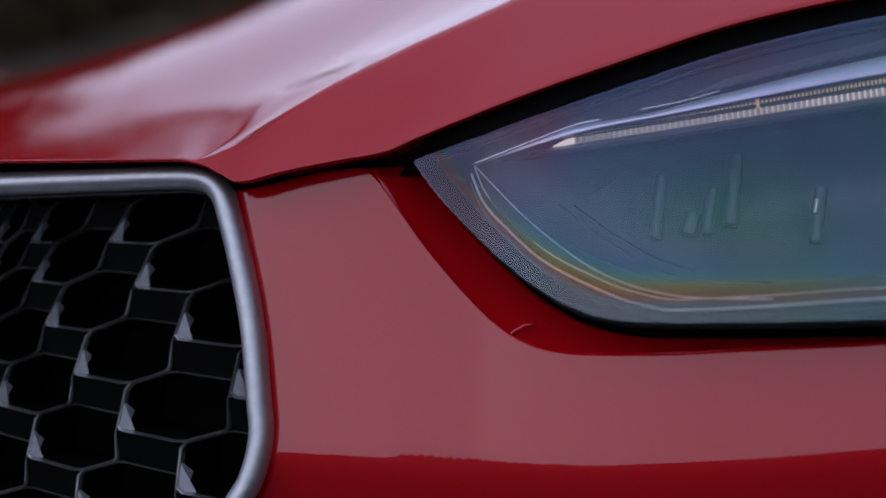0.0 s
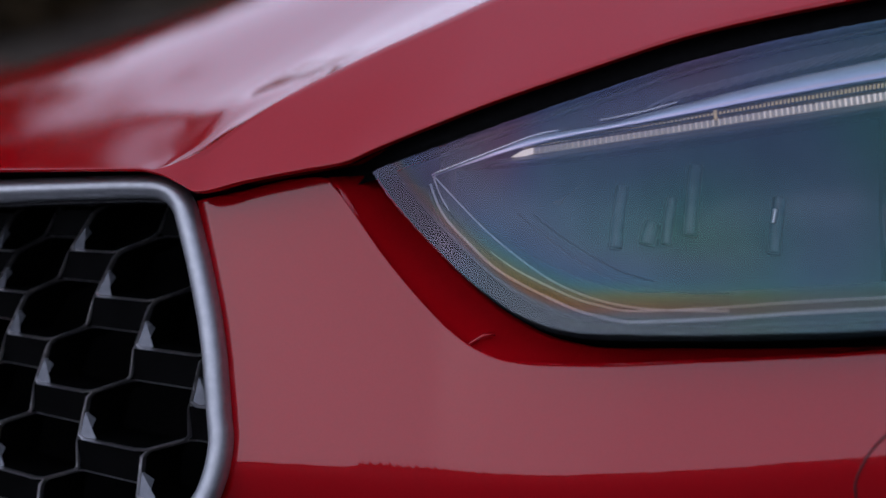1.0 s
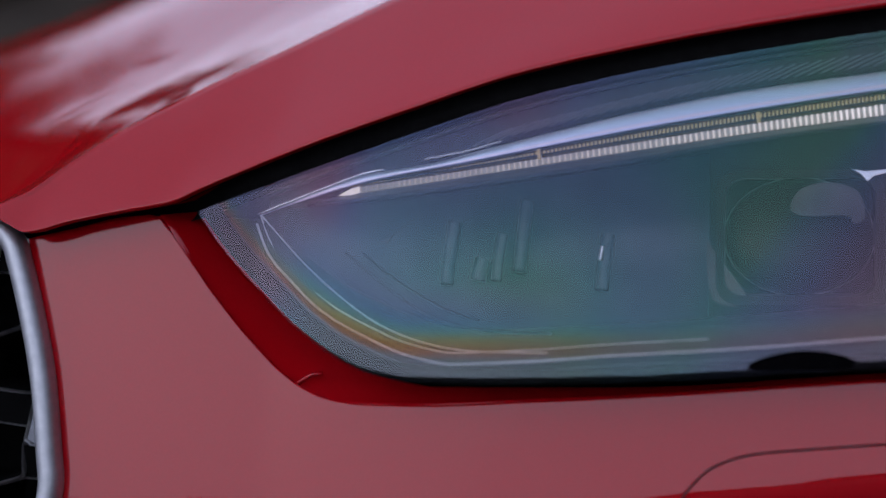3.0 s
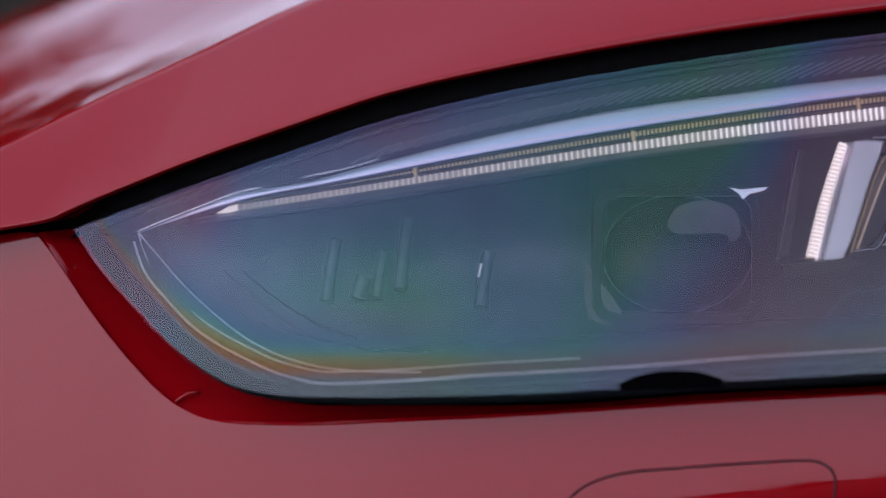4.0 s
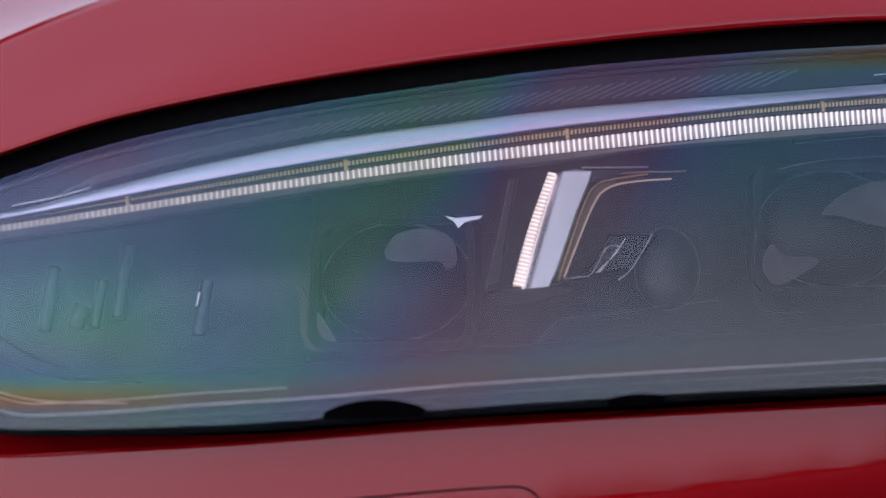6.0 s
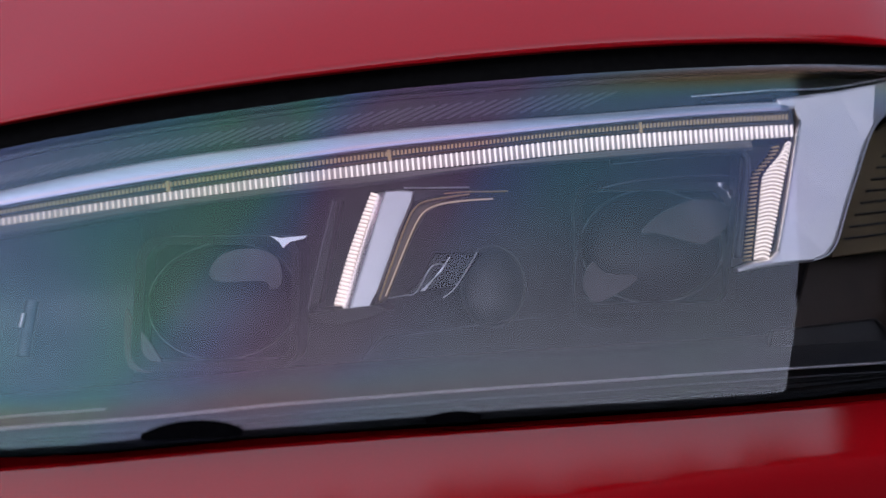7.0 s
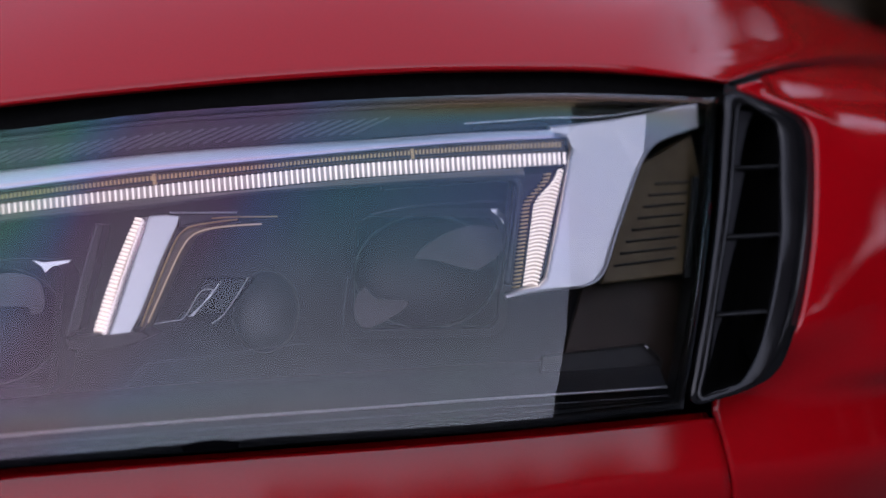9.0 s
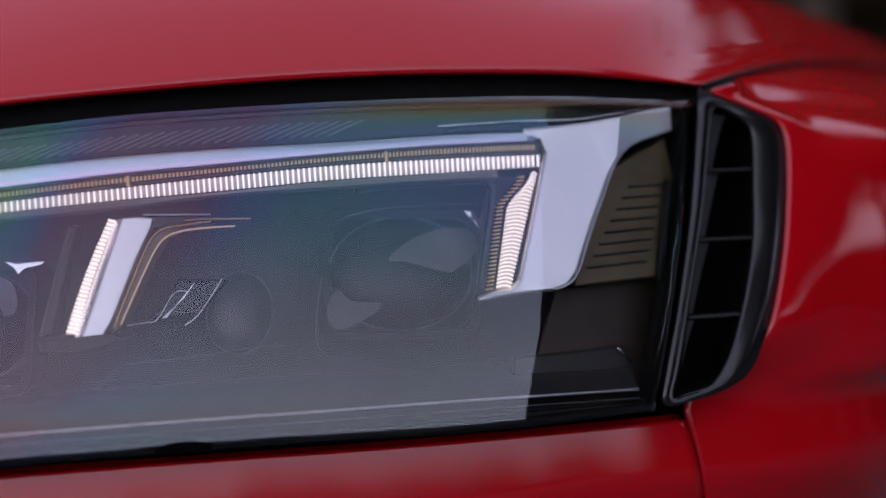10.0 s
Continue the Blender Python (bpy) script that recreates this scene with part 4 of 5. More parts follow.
plate_edge((0.547, 0.0856), (0.534, 0.0812), (0.5245, 0.0772), (0.5175, 0.0705), (0.513, 0.062), (0.5075, 0.048), (0.5005, 0.030), (0.4945, 0.0135), (0.4892, 0.0072), (0.482, 0.0046))
plate_edge((0.4795, 0.0735), (0.4752, 0.052), (0.4698, 0.028), (0.4652, 0.0095))
ARC = led_material("ribbed_light_guide", (1.0, 0.88, 0.78), 0.52)
for i in range(31):
    t = i / 30
    xl = lerp(0.4536, 0.4622, t) + 0.0100 * step(0.68, 1.0, t)
    xr = lerp(0.4608, 0.4748, t)
    z = lerp(0.0058, 0.0612, t)
    arc = [(lerp(xl, xr, j / 6), lens_y(lerp(xl, xr, j / 6), z) + 0.0105 - 0.0030 * math.sin(math.pi * j / 6), z + 0.0011 * math.sin(math.pi * j / 6)) for j in range(7)]
    tube("led_rib", arc, 0.00048, ARC, headlamp, sides=5)
glow = [(lerp(0.4536, 0.4622, t) + 0.0100 * step(0.68, 1.0, t), lerp(0.0050, 0.0612, t)) for t in (0, 0.2, 0.4, 0.6, 0.7, 0.8, 0.9, 1.0)] + [(lerp(0.4605, 0.4748, t), lerp(0.0050, 0.0612, t)) for t in (1.0, 0.5, 0.0)]
plate("led_core", glow, at_depth(0.0112), 0.003, led_material("warm_core", (1.0, 0.70, 0.40), 0.09), headlamp, "warm glowing core behind the ribs", bevel=0)
for i in range(30):  # dim ladder of amber ribs along the core
    t = i / 29
    x, z = lerp(0.4502, 0.4580, t) + 0.0090 * step(0.70, 1.0, t), lerp(0.0050, 0.0600, t)
    place("amber_rib", TICK, (x, lens_y(x, z) + 0.0115, z), (1, 0.3, 0.15), (0.0036, 0.002, 0.0008), headlamp)
plate("end_cheek", [(0.4420, 0.0015), (0.4495, 0.0035), (0.4570, 0.050), (0.4680, 0.0610), (0.4560, 0.0605), (0.4500, 0.0590)], at_depth(0.014), 0.03, BLACK, headlamp)

# side marker, with its dark slots, and the flap under it
plate("side_marker", [(0.5165, 0.066), (0.546, 0.083), (0.5505, 0.060), (0.541, 0.0105), (0.494, 0.0055), (0.500, 0.028)], at_depth(0.018), 0.010, MARKER, headlamp, "dull amber side marker with dark slots")
for i in range(8):
    t = i / 7
    a, b = (lerp(0.501, 0.5245, t), lerp(0.0145, 0.0560, t)), (lerp(0.533, 0.5435, t), lerp(0.0180, 0.0575, t))
    bar3("slot", [a, ((a[0] + b[0]) / 2, (a[1] + b[1]) / 2), b], 0.0175, 0.0006, BLACK)
plate("marker_wall", [(0.545, 0.060), (0.5485, 0.060), (0.5405, 0.008), (0.537, 0.008)], at_depth(0.012), 0.02, HOUSING, headlamp)
plate("marker_flap", [(0.464, -0.0300), (0.519, -0.0255), (0.527, -0.0330), (0.525, -0.0405), (0.462, -0.0415)], at_depth(0.030), 0.006, HOUSING, headlamp)
plate("flap_clip", [(0.5165, -0.0260), (0.5185, -0.0260), (0.5260, -0.0335), (0.5240, -0.0338)], at_depth(0.028), 0.002, CHROME, headlamp, bevel=0)
plate("marker_back", [(0.486, 0.004), (0.541, 0.009), (0.531, -0.045), (0.470, -0.047)], at_depth(0.034), 0.004, mottle(principled("brown_plastic", (0.05, 0.032, 0.022), 0.5), 60, (0.035, 0.022, 0.015), (0.06, 0.038, 0.026)), headlamp)

# ================ grille ================
grille = tagged(new("grille"), "black honeycomb grille in a matt silver surround")
grille.parent = car
# bright lips carry the glints, near-black walls the recess shade, both as base colour
LIT_LIP = mottle(principled("grille_lit_lip", (0.05, 0.05, 0.055), 0.25, 1.0), 150, (0.82, 0.79, 0.77), (0.92, 0.89, 0.87), rough=(0.28, 0.4))
SHADE_BLACK = principled("recess_shade_black", (0.002, 0.002, 0.002), 0.9, Specular_IOR_Level=0.03)
frame_line = [(-0.62, -0.020), (-0.45, -0.0135), (-0.33, -0.0105), (-0.284, -0.0092), (-0.23, -0.0075), (-0.192, -0.0066), (-0.178, -0.0085), (-0.1705, -0.0150), (-0.1665, -0.0245), (-0.159, -0.048), (-0.151, -0.079), (-0.1455, -0.1135), (-0.1435, -0.130), (-0.1465, -0.1475),
              (-0.154, -0.162), (-0.19, -0.22), (-0.23, -0.285), (-0.26, -0.31), (-0.32, -0.32), (-0.62, -0.325)]


def grille_y(x, z):
    return front(x) + 0.004 + 0.16 * (z + 0.085)


pts = []
for i in range(len(frame_line) - 1):
    p = [np.array(frame_line[max(0, min(len(frame_line) - 1, i + k - 1))]) for k in range(4)]
    for j in range(8):
        t = j / 8
        q = 0.5 * (2 * p[1] + (p[2] - p[0]) * t + (2 * p[0] - 5 * p[1] + 4 * p[2] - p[3]) * t * t + (3 * p[1] - p[0] - 3 * p[2] + p[3]) * t ** 3)
        pts.append((q[0], grille_y(q[0], q[1]) - 0.002, q[1]))
tube("surround", pts, 0.0058, SILVER, grille, "matt silver grille surround", sides=16, flat=1.3)
inner_pts = [(x - 0.0045 if z < -0.02 else x, y + 0.010, z - (0.0045 if z > -0.03 else 0)) for x, y, z in pts]
tube("surround_lip", inner_pts, 0.0042, BLACK_GLOSS, grille, sides=10, flat=2.0)

# facets paler as if lit, bands near black as if shaded
LIT_FACET = mottle(principled("grille_lit_facet", (0.3, 0.3, 0.32), 0.45, 0.8), 150, (0.20, 0.21, 0.23), (0.28, 0.29, 0.31))
SHADE_BAND = mottle(principled("band_shade_black", (0.002, 0.002, 0.002), 0.5, Specular_IOR_Level=0.04), 80, (0.0015, 0.0015, 0.0015), (0.003, 0.003, 0.003))
GRID_X = (-0.21968, 0.0497, 0.01873, 0.00563, 0.00555, 0.00379)
GRID_Z = (-0.06076, 0.02008, -0.02397, 0.00141, -0.00102, -0.00115)


def grid_at(s, t):
    """The honeycomb's slanted lattice: s across, t downwards; its pitch grows towards the bumper."""
    cs, ct = min(1.2, max(-1.7, s)), min(3.2, max(-1.6, t))
    out = []
    for k in (GRID_X, GRID_Z):
        v = k[0] + k[1] * cs + k[2] * ct + k[3] * cs * cs + k[4] * cs * ct + k[5] * ct * ct
        out.append(v + (k[1] + 2 * k[3] * cs + k[4] * ct) * (s - cs) + (k[2] + k[4] * cs + 2 * k[5] * ct) * (t - ct))
    return out


EDGE1, EDGE2, EDGE3, RISER = Vector((0.375, 0.41)), Vector((0.625, -0.41)), Vector((0.375, -0.59)), Vector((0.217, -0.416))


def honeycomb_cell(i, j):
    """One opening: a lip below and a facet at its inner corner painted as lit, walls behind and a sloping band above
    painted as shade.
    """
    o = Vector((i, j))
    right = o + EDGE1 + EDGE2
    high = o + EDGE2 + EDGE3
    outline = [(o, 0.0), (o + EDGE1, 0.0), (right - RISER, 0.001), (right, 0.001), (high + EDGE1 - RISER, 0.004), (high - RISER, 0.004), (o + EDGE3, 0.001)]
    m = len(outline)
    ring = []
    for k in range(m):
        (pa, da), (pb, db), (pc, dc) = outline[k - 1], outline[k], outline[(k + 1) % m]
        ring += [(pb.lerp(pa, 0.09), lerp(db, da, 0.09)), (pb.lerp(pc, 0.09), lerp(db, dc, 0.09))]
    mid = sum((p for p, d in outline), Vector((0, 0))) / m
    n = len(ring)
    verts, faces, kinds = [], [], []

    def put(p, d):
        x, z = grid_at(*p)
        verts.append((x, grille_y(x, z) + 0.013 + d, z + Z0))
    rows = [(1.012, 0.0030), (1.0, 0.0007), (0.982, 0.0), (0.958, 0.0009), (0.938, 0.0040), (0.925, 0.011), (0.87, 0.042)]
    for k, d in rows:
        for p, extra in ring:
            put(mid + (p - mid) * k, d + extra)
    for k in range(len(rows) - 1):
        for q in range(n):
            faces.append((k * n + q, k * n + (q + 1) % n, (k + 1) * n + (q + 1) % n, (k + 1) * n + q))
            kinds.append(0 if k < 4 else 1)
    base = len(verts)  # the band up to the lip of the next cell, shade put into its black
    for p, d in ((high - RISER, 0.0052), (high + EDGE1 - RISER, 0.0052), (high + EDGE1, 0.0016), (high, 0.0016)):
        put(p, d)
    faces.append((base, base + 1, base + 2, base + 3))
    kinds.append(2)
    base = len(verts)  # the facet
    for p, d in ((o + 0.03 * EDGE1 + 0.04 * EDGE3, 0.0012), (o.lerp(o + EDGE3, 0.66) + 0.02 * EDGE1, 0.0018), (o + 0.46 * EDGE3 + 0.17 * EDGE1, 0.007), (o + 0.24 * EDGE3 + 0.15 * EDGE1, 0.0055), (o + 0.06 * EDGE3 + 0.26 * EDGE1, 0.0045)):
        put(p, d)
    faces.append(tuple(range(base, base + 5)))
    kinds.append(3)
    me = bpy.data.meshes.new("honeycomb_cell")
    me.from_pydata(verts, [], faces)
    for m_ in (LIT_LIP, SHADE_BLACK, SHADE_BAND, LIT_FACET):
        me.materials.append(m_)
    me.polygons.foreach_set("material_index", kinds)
    ob = outward(new("honeycomb_cell", me))
    ob.parent = grille


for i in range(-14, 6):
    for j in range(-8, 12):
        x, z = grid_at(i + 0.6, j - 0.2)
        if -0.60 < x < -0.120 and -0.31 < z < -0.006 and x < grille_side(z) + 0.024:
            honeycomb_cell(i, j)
verts, faces = sheet(lambda u, v: (lerp(-0.62, -0.13, u), grille_y(lerp(-0.62, -0.13, u), -0.1) + 0.09, lerp(-0.34, 0.0, v)), [0, 0.5, 1], [0, 0.5, 1])
outward(link("grille_backing", verts, faces, RUBBER, grille, "black duct behind the grille"))

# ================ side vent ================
# paler grey makes the duct's left wall look lit
LIT_WALL = mottle(principled("lit_wall_grey", (0.03, 0.03, 0.033), 0.4), 200, (0.028, 0.028, 0.032), (0.045, 0.045, 0.05))
vent = tagged(new("side_vent"), "gloss black vertical air vent beside the headlamp")
vent.parent = car
outer = [(0.5655, 0.1035), (0.590, 0.0985), (0.6065, 0.0915), (0.6115, 0.081), (0.6110, 0.058), (0.6080, 0.036), (0.6000, 0.001), (0.592, -0.021), (0.583, -0.037), (0.570, -0.045), (0.552, -0.0500), (0.5365, -0.0515), (0.5385, -0.035), (0.5470, 0.000), (0.5560, 0.045), (0.5620, 0.090)]
inner = [(0.5730, 0.0985), (0.5860, 0.0935), (0.5925, 0.0880), (0.5940, 0.078), (0.5925, 0.055), (0.5905, 0.030), (0.5840, 0.002), (0.5740, -0.026), (0.5640, -0.0415), (0.5560, -0.0452), (0.5480, -0.0470), (0.5405, -0.0480), (0.5445, -0.033), (0.5520, 0.000), (0.5625, 0.045), (0.5690, 0.085)]
o2, i2 = round_path(outer, 5), round_path(inner, 5)
n = len(o2)
rings = [[(x, lens_y(x, z) + 0.010, z) for x, z in o2], [(x, lens_y(x, z) + 0.001, z) for x, z in o2]]
rings.append([(lerp(a[0], b[0], 0.55), lens_y(lerp(a[0], b[0], 0.55), lerp(a[1], b[1], 0.55)) + 0.002, lerp(a[1], b[1], 0.55)) for a, b in zip(o2, i2)])
rings.append([(lerp(a[0], b[0], 0.92), lens_y(*b) + 0.0028, lerp(a[1], b[1], 0.92)) for a, b in zip(o2, i2)])
rings.append([(x, lens_y(x, z) + 0.0025, z) for x, z in i2])
rings.append([(lerp(x, 0.57, 0.06), lens_y(x, z) + 0.006, z) for x, z in i2])
rings.append([(lerp(x, 0.575, 0.25) + (0.010 if x < 0.571 else 0), lens_y(x, z) + 0.045, lerp(z, 0.03, 0.05)) for x, z in i2])
verts = [p for r in rings for p in r]
faces = [(k * n + i, k * n + (i + 1) % n, (k + 1) * n + (i + 1) % n, (k + 1) * n + i) for k in range(len(rings) - 1) for i in range(n)]
faces.append(tuple((len(rings) - 1) * n + i for i in range(n)))
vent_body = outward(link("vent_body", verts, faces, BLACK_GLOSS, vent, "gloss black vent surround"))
# inner faces near black: the depth of the hole is shaded by colour
vent_body.data.materials.append(SHADE_BLACK)
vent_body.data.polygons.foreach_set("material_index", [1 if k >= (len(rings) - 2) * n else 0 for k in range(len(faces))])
for x0, x1, z in ((0.566, 0.5935, 0.0645), (0.5595, 0.5915, 0.0285), (0.5525, 0.5815, -0.0105)):
    def blade(u, v):
        x = lerp(x0, x1, u)
        zz = z + 0.003 * (1 - u) ** 3 * 0 + 0.0015 * u
        w = 2 * math.pi * v
        return (x, lens_y(x, zz) + 0.012 + 0.007 * math.cos(w) + 0.004 * (1 - u) ** 4, zz + 0.0009 * math.sin(w))
    link("slat", *sheet(blade, [i / 10 for i in range(11)], [i / 8 for i in range(9)]), BLACK, vent)
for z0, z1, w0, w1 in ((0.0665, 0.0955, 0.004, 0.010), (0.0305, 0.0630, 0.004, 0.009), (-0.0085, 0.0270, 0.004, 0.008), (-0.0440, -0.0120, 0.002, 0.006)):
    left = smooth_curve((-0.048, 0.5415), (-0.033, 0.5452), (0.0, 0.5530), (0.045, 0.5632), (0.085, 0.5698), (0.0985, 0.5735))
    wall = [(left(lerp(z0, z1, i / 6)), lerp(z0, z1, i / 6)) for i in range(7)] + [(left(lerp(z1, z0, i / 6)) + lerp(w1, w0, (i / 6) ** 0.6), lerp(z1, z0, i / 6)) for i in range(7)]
    plate("vent_wall", wall, lambda x, z: lens_y(x, z) + 0.007 + 0.9 * (x - left(z)), 0.002, LIT_WALL, vent, bevel=0)
bar3("vent_bead", [(0.5395, -0.0500), (0.5480, -0.012), (0.5570, 0.030), (0.5640, 0.080), (0.5665, 0.098)], 0.0045, 0.0012, BLACK).parent = vent

# washer cover on the bumper
COVER = [(0.144, -0.140), (0.1475, -0.130), (0.1535, -0.1215), (0.1625, -0.1140), (0.178, -0.1088), (0.203, -0.1062), (0.228, -0.1042), (0.252, -0.1028), (0.262, -0.1032), (0.2685, -0.1075), (0.2695, -0.116), (0.266, -0.130), (0.258, -0.139), (0.240, -0.1435), (0.200, -0.150), (0.160, -0.153), (0.147, -0.150)]
loop = [(x, skirt(x, z) + 0.0003, z) for x, z in round_path(COVER, 5)]
loop.append(loop[0])
GAP = principled("shut_line", (0.10, 0.002, 0.004), 0.6)
tagged(tube("washer_cover_gap", loop, 0.0008, GAP, car, sides=6), "thin shut line of the headlamp washer cover")

# wheels under the wings
TYRE = mottle(principled("tyre", (0.02, 0.02, 0.02), 0.8), 80, (0.015, 0.015, 0.015), (0.03, 0.03, 0.03))


def wheel(at, yaw):
    hub = new("wheel")
    prof = [(0.24, -0.10), (0.30, -0.115), (0.325, -0.10), (0.33, -0.06), (0.33, 0.06), (0.325, 0.10), (0.30, 0.115), (0.24, 0.10)]
    verts = [(r * math.cos(2 * math.pi * i / 48), y, r * math.sin(2 * math.pi * i / 48) - Z0) for i in range(48) for r, y in prof]
    k = len(prof)
    faces = [(i * k + j, i * k + j + 1, ((i + 1) % 48) * k + j + 1, ((i + 1) % 48) * k + j) for i in range(48) for j in range(k - 1)]
    link("tyre", verts, faces, TYRE, hub)
    rim = [(0.24, -0.09), (0.22, -0.06), (0.08, -0.03), (0.05, -0.05), (0.001, -0.05)]
    k = len(rim)
    verts = [(r * math.cos(2 * math.pi * i / 32), y, r * math.sin(2 * math.pi * i / 32) - Z0) for i in range(32) for r, y in rim]
    faces = [(i * k + j, i * k + j + 1, ((i + 1) % 32) * k + j + 1, ((i + 1) % 32) * k + j) for i in range(32) for j in range(k - 1)]
    link("rim", verts, faces, SILVER, hub)
    hub.matrix_world = pose(*at, 0.33, 0, 0, yaw)
    hub.parent = car
    return hub


# the rest of the car: its other half, and a plain body behind the bonnet
MID = -0.62
MIRROR = Matrix.Translation((2 * MID, 0, 0)) @ Matrix.Diagonal((-1, 1, 1, 1))
for piece in (bumper, flange, wing, headlamp, grille, vent):
    copy_thing(piece, MIRROR)


def far_bonnet(x, v):
    k = ridge_back(x)
    d = 0.0 if v < 0 else k * v if v <= 1 else k + 1.25 * (v - 1) ** 1.5
    p = bonnet_point(x, v)
    z = min(p[2], bonnet_at(MID, d)[2] + 0.015) if v >= 0 else p[2]
    return (2 * MID - p[0], p[1], lerp(p[2], z, step(0.2, -0.15, x)))


xs = [MID + 0.45 * i / 20 for i in range(20)] + [-0.17 + 0.735 * i / 60 for i in range(61)]
vs = [-1.0, -0.35, 0.0, 0.07] + [0.07 + 0.93 * i / 8 for i in range(1, 9)] + [1 + i / 24 for i in range(1, 25)]
thicken(outward(link("bonnet", *sheet(far_bonnet, xs, vs), RED, car)), 0.0012)
# brown of reflected trees painted into the glass colour, with the gloss off
REFLECT_BROWN = mottle(principled("reflection_brown", (0.04, 0.034, 0.028), 0.3, Specular_IOR_Level=0.0), 3, (0.036, 0.030, 0.024), (0.070, 0.058, 0.044))


def loft(name, rows, material, label):
    """A skin over cross-sections: rows of (y, [(half width, height), ...]) on both sides of the middle."""
    verts, faces = [], []
    for y, side in rows:
        verts += [(MID - w, y, z - Z0) for w, z in side] + [(MID + w, y, z - Z0) for w, z in side[::-1]]
    n = 2 * len(rows[0][1])
    for i in range(len(rows) - 1):
        faces += [(i * n + j, i * n + (j + 1) % n, (i + 1) * n + (j + 1) % n, (i + 1) * n + j) for j in range(n)]
    faces += [tuple(range(n))[::-1], tuple((len(rows) - 1) * n + j for j in range(n))]
    ob = link(name, verts, faces, material, car, label, smooth=False)
    bm = bmesh.new()
    bm.from_mesh(ob.data)
    bmesh.ops.recalc_face_normals(bm, faces=bm.faces[:])
    bm.to_mesh(ob.data)
    bm.free()
    return ob


def body_side(h, top, deck):
    return [(0.97 * h, 0.27), (h, 0.40), (h, 0.62), (0.985 * h, top - 0.14), (0.93 * h, top - 0.03), (0.82 * h, top), (0.40 * h, deck)]


loft("body_shell", [(1.16, body_side(1.53, 0.90, 0.84)), (1.5, body_side(1.53, 0.91, 0.90)), (2.2, body_side(1.50, 0.92, 0.94)), (3.0, body_side(1.53, 0.96, 0.98)), (3.7, body_side(1.53, 0.98, 1.00)), (4.15, body_side(1.46, 0.95, 0.97)), (4.3, body_side(1.36, 0.88, 0.90))], RED, "red car body")
loft("window_band", [(1.75, [(1.20, 0.90), (1.15, 0.94)]), (2.25, [(1.22, 0.92), (1.00, 1.13)]), (2.7, [(1.22, 0.92), (0.90, 1.27)]), (3.1, [(1.20, 0.92), (0.88, 1.27)]), (3.7, [(1.15, 0.94), (1.00, 1.03)])], REFLECT_BROWN, "dark windows with reflected brown painted in")
# roof takes the same brown so that no bright sky shows on it
loft("roof", [(2.45, [(0.97, 1.195), (0.92, 1.215)]), (2.65, [(0.92, 1.268), (0.86, 1.285)]), (2.85, [(0.90, 1.285), (0.80, 1.305)]), (3.15, [(0.88, 1.268), (0.84, 1.285)])], REFLECT_BROWN, "dark brown roof panel")
for x in (0.76, 2 * MID - 0.76):
    for y in (0.95, 3.35):
        wheel((x, y), 90)

# ---- ground, trees, house ----
asphalt = mottle(principled("asphalt", (0.05, 0.05, 0.052), 0.85), 3.0, (0.040, 0.040, 0.042), (0.062, 0.062, 0.063), 0.6, 220)
verts, faces = sheet(lambda u, v: (u, v, -Z0), [-400, -60, -12, -4, 4, 12, 60, 400], [-400, -60, -12, -4, 4, 12, 60, 400])
tagged(link("ground", verts, [f[::-1] for f in faces], asphalt, smooth=False), "dark grey worn asphalt", "ground", kind="structure")

BARK = mottle(principled("bark", (0.10, 0.075, 0.055), 0.9), 12, (0.07, 0.05, 0.035), (0.14, 0.11, 0.08), 0.8, 60)


def leaf_material(name, low, high):
    m = principled(name, low, 0.6)
    n, l = m.node_tree.nodes, m.node_tree.links
    g = n.new("ShaderNodeNewGeometry")
    ramp = n.new("ShaderNodeValToRGB")
    ramp.color_ramp.elements[0].color, ramp.color_ramp.elements[1].color = (*low, 1), (*high, 1)
    l.new(g.outputs["Random Per Island"], ramp.inputs["Fac"])
    l.new(ramp.outputs["Color"], n["Principled BSDF"].inputs["Base Color"])
    return m


GREEN = leaf_material("green_leaves", (0.025, 0.040, 0.015), (0.07, 0.085, 0.03))
BROWN = leaf_material("autumn_leaves", (0.045, 0.035, 0.018), (0.12, 0.075, 0.03))


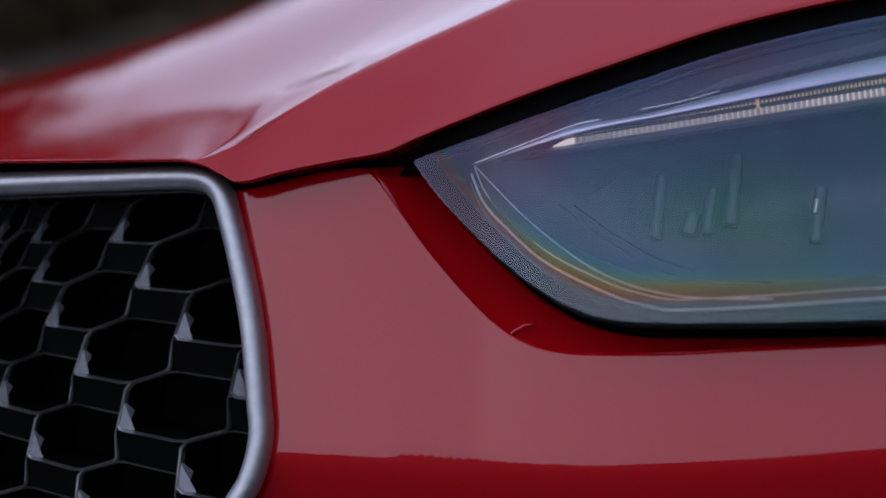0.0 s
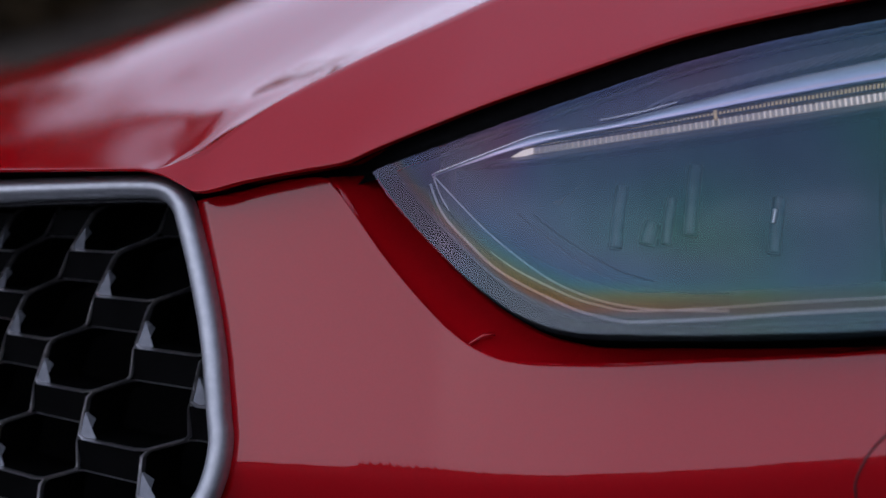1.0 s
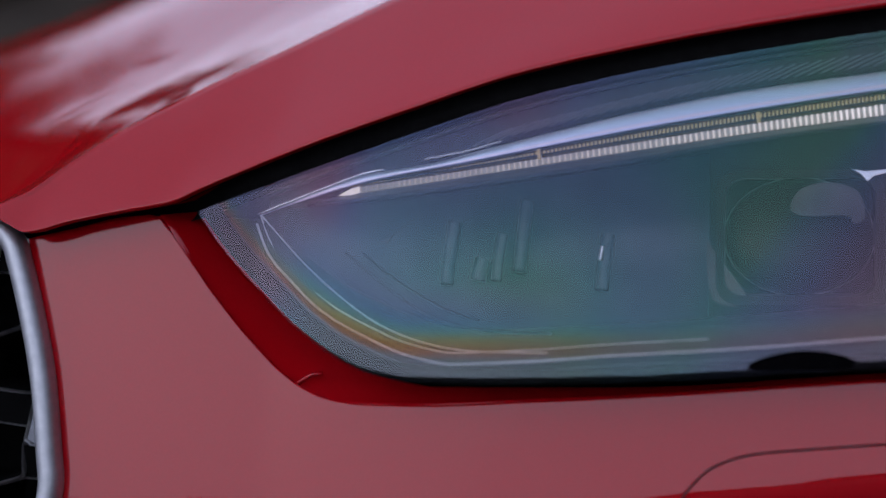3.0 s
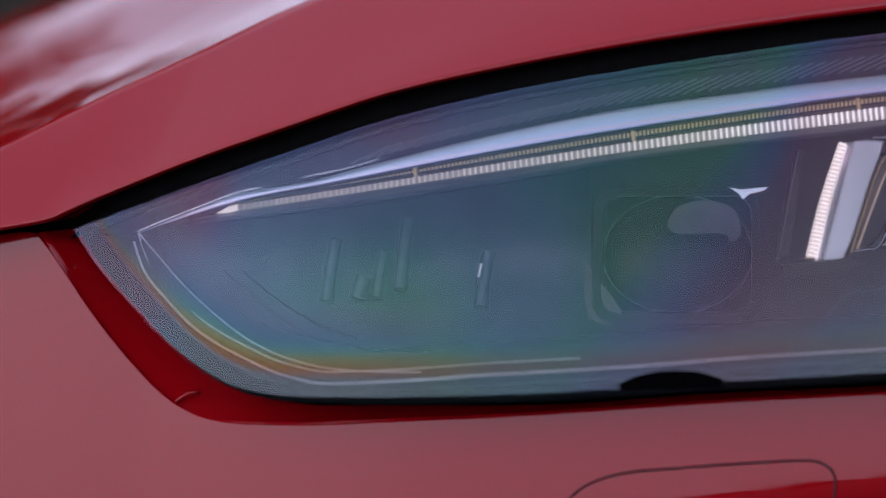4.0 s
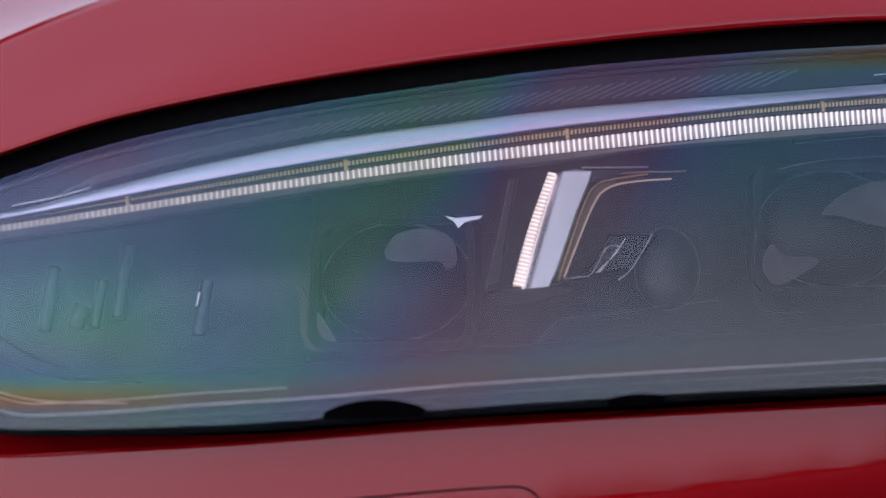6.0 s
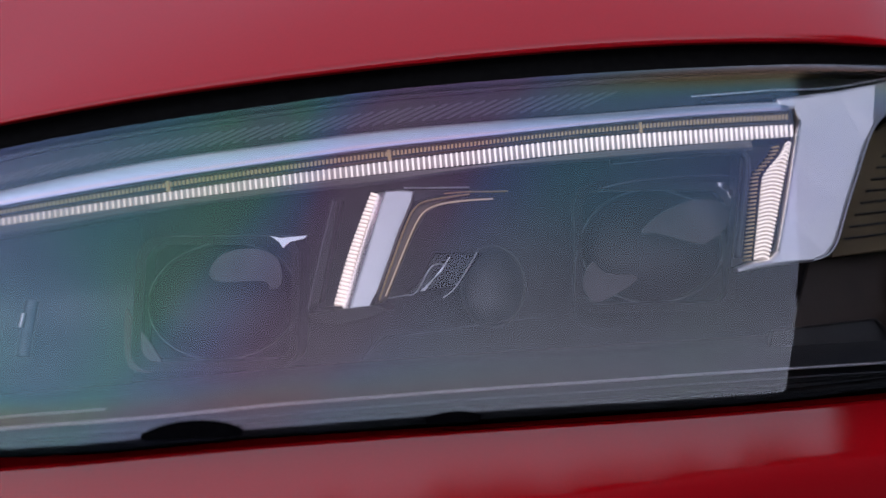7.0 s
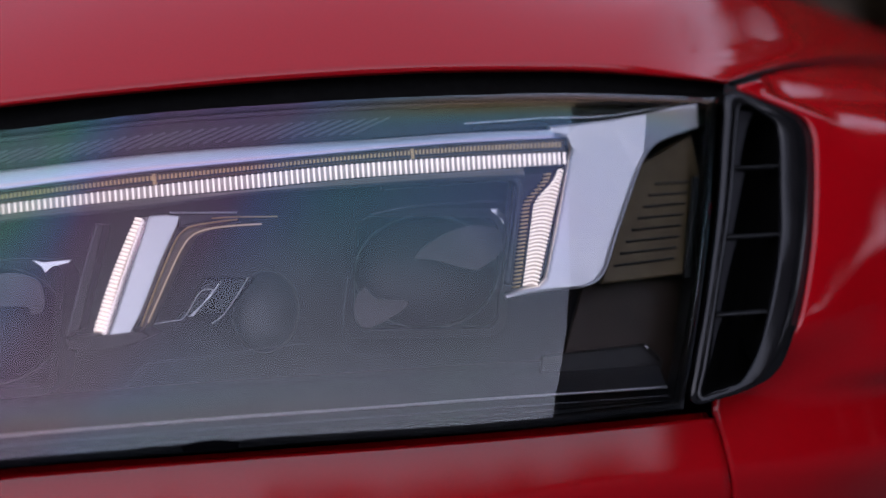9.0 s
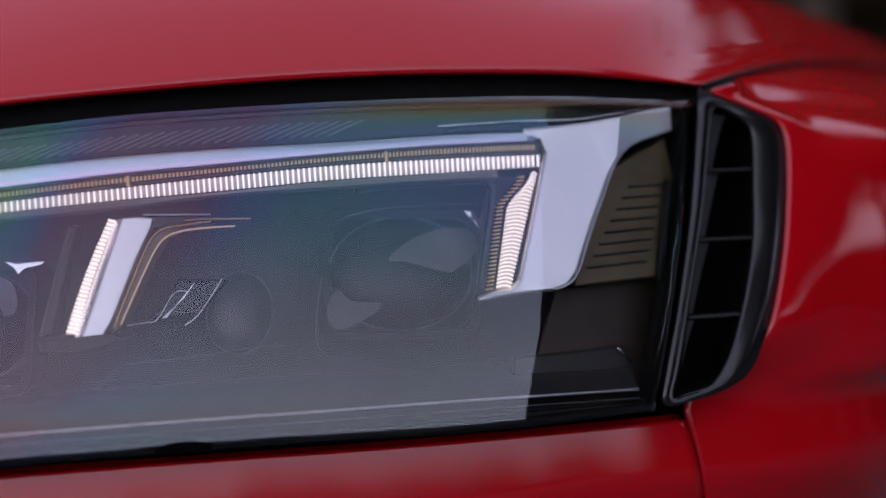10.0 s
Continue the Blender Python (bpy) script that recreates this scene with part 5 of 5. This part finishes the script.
def tree(seed, height, spread, leaf, label, dense=46, size=1.0, low=2, limbs=16):
    """A trunk with limbs, and clumps of small leaves round their ends; low: the trunk ring where the limbs begin."""
    rnd = random.Random(seed)
    root = tagged(new("tree"), label, "tree", "trees round the car park")
    trunk = []
    for i in range(9):
        t = i / 8
        trunk.append((0.25 * math.sin(2 * t + seed) * t, 0.2 * math.cos(3 * t) * t, height * 0.75 * t - Z0))
    verts, faces = [], []

    def limb(path, r0, r1):
        k, base = 7, len(verts)
        for i, p in enumerate(path):
            r = lerp(r0, r1, i / (len(path) - 1))
            verts.extend((p[0] + r * math.cos(2 * math.pi * j / k), p[1] + r * math.sin(2 * math.pi * j / k), p[2]) for j in range(k))
        faces.extend((base + i * k + j, base + i * k + (j + 1) % k, base + (i + 1) * k + (j + 1) % k, base + (i + 1) * k + j) for i in range(len(path) - 1) for j in range(k))
    limb(trunk, 0.025 * height, 0.006 * height)
    ends = [Vector(trunk[-1])]
    for i in range(limbs):
        s = trunk[rnd.randint(low, 7)]
        a, out = rnd.uniform(0, 6.28), spread * rnd.uniform(0.5, 1.0)
        e = Vector((s[0] + out * math.cos(a), s[1] + out * math.sin(a), s[2] + out * rnd.uniform(0.2, 0.8)))
        limb([tuple(Vector(s).lerp(e, t) + Vector((0, 0, 0.15 * math.sin(3.1 * t)))) for t in (0, 0.33, 0.66, 1)], 0.009 * height, 0.003 * height)
        ends += [e, Vector(s).lerp(e, 0.65)]
    link("trunk", verts, faces, BARK, root)
    verts, faces = [], []
    for e in ends:
        for k in range(3):
            c = e + Vector((rnd.gauss(0, 0.35), rnd.gauss(0, 0.35), rnd.gauss(0, 0.3))) * spread * 0.45
            for q in range(dense):
                p = c + Vector((rnd.gauss(0, 1), rnd.gauss(0, 1), rnd.gauss(0, 0.8))) * spread * 0.17
                w = Vector((rnd.gauss(0, 1), rnd.gauss(0, 1), rnd.gauss(0, 1))).normalized()
                v = w.cross(Vector((rnd.gauss(0, 1), rnd.gauss(0, 1), rnd.gauss(0, 1)))).normalized()
                s = size * rnd.uniform(0.12, 0.26) * spread / 2.5
                n = len(verts)
                verts += [tuple(p - w * s), tuple(p + v * s * 0.6), tuple(p + w * s), tuple(p - v * s * 0.6)]
                faces.append((n, n + 1, n + 2, n + 3))
    link("crown", verts, faces, leaf, root, smooth=False)
    return root


def plant(kind, *spots):
    """Copies of a tree at (bearing, distance, scale); the first spot takes the tree itself."""
    for i, (a, r, s) in enumerate(spots):
        m = pose(r * math.sin(radians(a)), r * math.cos(radians(a)), 0, 0, 0, rnd.uniform(0, 360))
        t = kind if i == 0 else copy_thing(kind, m)
        t.matrix_world = m @ Matrix.Diagonal((s, s, s, 1))


rnd = random.Random(7)
# tall dense ones behind the car, towards the far wing
plant(tree(1, 13.0, 3.6, GREEN, "tall dense dark green tree behind the car", 100, 1.0, 5, 22),
      (-50, 17, 1.15), (-72, 17, 0.9), (-86, 18, 0.9))
# a closed row of lower ones behind the car
plant(tree(2, 7.5, 2.6, BROWN, "brown autumn tree at the car park edge", 90, 1.0, 1, 22),
      *[(lerp(-48, 2, i / 15) + rnd.uniform(-0.6, 0.6), rnd.uniform(16.5, 18.5), rnd.uniform(0.56, 0.64) + 0.3 * step(-18, -26, lerp(-48, 2, i / 15))) for i in range(16)],
      *[(lerp(8, 76, i / 13), rnd.uniform(14, 16), rnd.uniform(0.8, 0.9)) for i in range(14)])
# light crowns beside the wing, added to dim the sky that wing and lens reflect
plant(tree(3, 9.5, 3.0, GREEN, "light-crowned green tree added to dim reflections beside the car", 110, 0.62, 3, 18),
      (19, 12, 0.95), (34, 10, 0.9), (49, 11, 0.6), (62, 11, 0.6), (74, 9, 0.95), (86, 9, 0.95), (97, 9.5, 0.9), (108, 10.5, 0.85))
# small bushes beside the car, and a low belt far off in front of the nose
plant(tree(5, 3.2, 1.6, GREEN, "round dark green bush at the car park edge", 90, 1.0, 1, 16),
      *[(lerp(66, 112, i / 7), rnd.uniform(11, 12.5), rnd.uniform(0.75, 0.95)) for i in range(8)],
      *[(lerp(108, 252, i / 47) + rnd.uniform(-0.5, 0.5), rnd.uniform(52, 62), rnd.uniform(0.9, 1.2)) for i in range(48)])


# brown brick house across the yard, unseen, added for its dark reflection
BRICK = mottle(principled("brown_brick", (0.16, 0.10, 0.07), 0.9), 4, (0.06, 0.036, 0.024), (0.10, 0.06, 0.04), 0.6, 30)
TILE = mottle(principled("roof_tile", (0.10, 0.06, 0.05), 0.85), 6, (0.08, 0.05, 0.04), (0.13, 0.08, 0.06), 0.5, 40)
FRAME = mottle(principled("brown_frame", (0.07, 0.05, 0.04), 0.5), 20, (0.05, 0.035, 0.03), (0.08, 0.06, 0.05))
PANE = principled("window_pane", (0.02, 0.022, 0.025), 0.5, Specular_IOR_Level=0.2)
house = tagged(new("house"), "unseen brown brick house with a tiled gable roof", "house")


def box(name, lo, hi, material, parent):
    bm = bmesh.new()
    bmesh.ops.create_cube(bm, size=1.0)
    for v in bm.verts:
        v.co = Vector([lerp(a, b, c + 0.5) for a, b, c in zip(lo, hi, v.co)])
    bmesh.ops.bevel(bm, geom=bm.edges[:], offset=0.01, segments=1, affect="EDGES")
    me = bpy.data.meshes.new(name)
    bm.to_mesh(me)
    bm.free()
    me.materials.append(material)
    ob = new(name, me)
    ob.parent = parent
    return ob


W0, W1, EAVES, RIDGE = -1.9, 1.5, 5.2, 7.6
MIDW = (W0 + W1) / 2
box("wall", (W0, 0, 0), (W1, 6, EAVES), BRICK, house)
verts = [(W0, 0, EAVES), (W1, 0, EAVES), (MIDW, 0, RIDGE), (W0, 6, EAVES), (W1, 6, EAVES), (MIDW, 6, RIDGE)]
link("gable", [(x, y, z - Z0) for x, y, z in verts], [(0, 1, 2), (4, 3, 5)], BRICK, house, smooth=False)
for side in (W0 - 0.25, W1 + 0.25):
    v = [(side, -0.2, EAVES - 0.2), (MIDW, -0.2, RIDGE + 0.05), (MIDW, 6.2, RIDGE + 0.05), (side, 6.2, EAVES - 0.2)]
    thicken(link("roof", [(x, y, z - Z0) for x, y, z in v], [(0, 1, 2, 3)], TILE, house, smooth=False), 0.12)
for x in (-1.05, 0.7):
    for z in (1.0, 3.9):
        w = box("window", (x - 0.55, -0.05, z), (x + 0.55, 0.05, z + 1.3), FRAME, house)
        box("pane", (x - 0.47, -0.07, z + 0.08), (x + 0.47, -0.04, z + 1.22), PANE, w)
house.matrix_world = pose(8.18, -5.435, 0, 0, 0, 237)
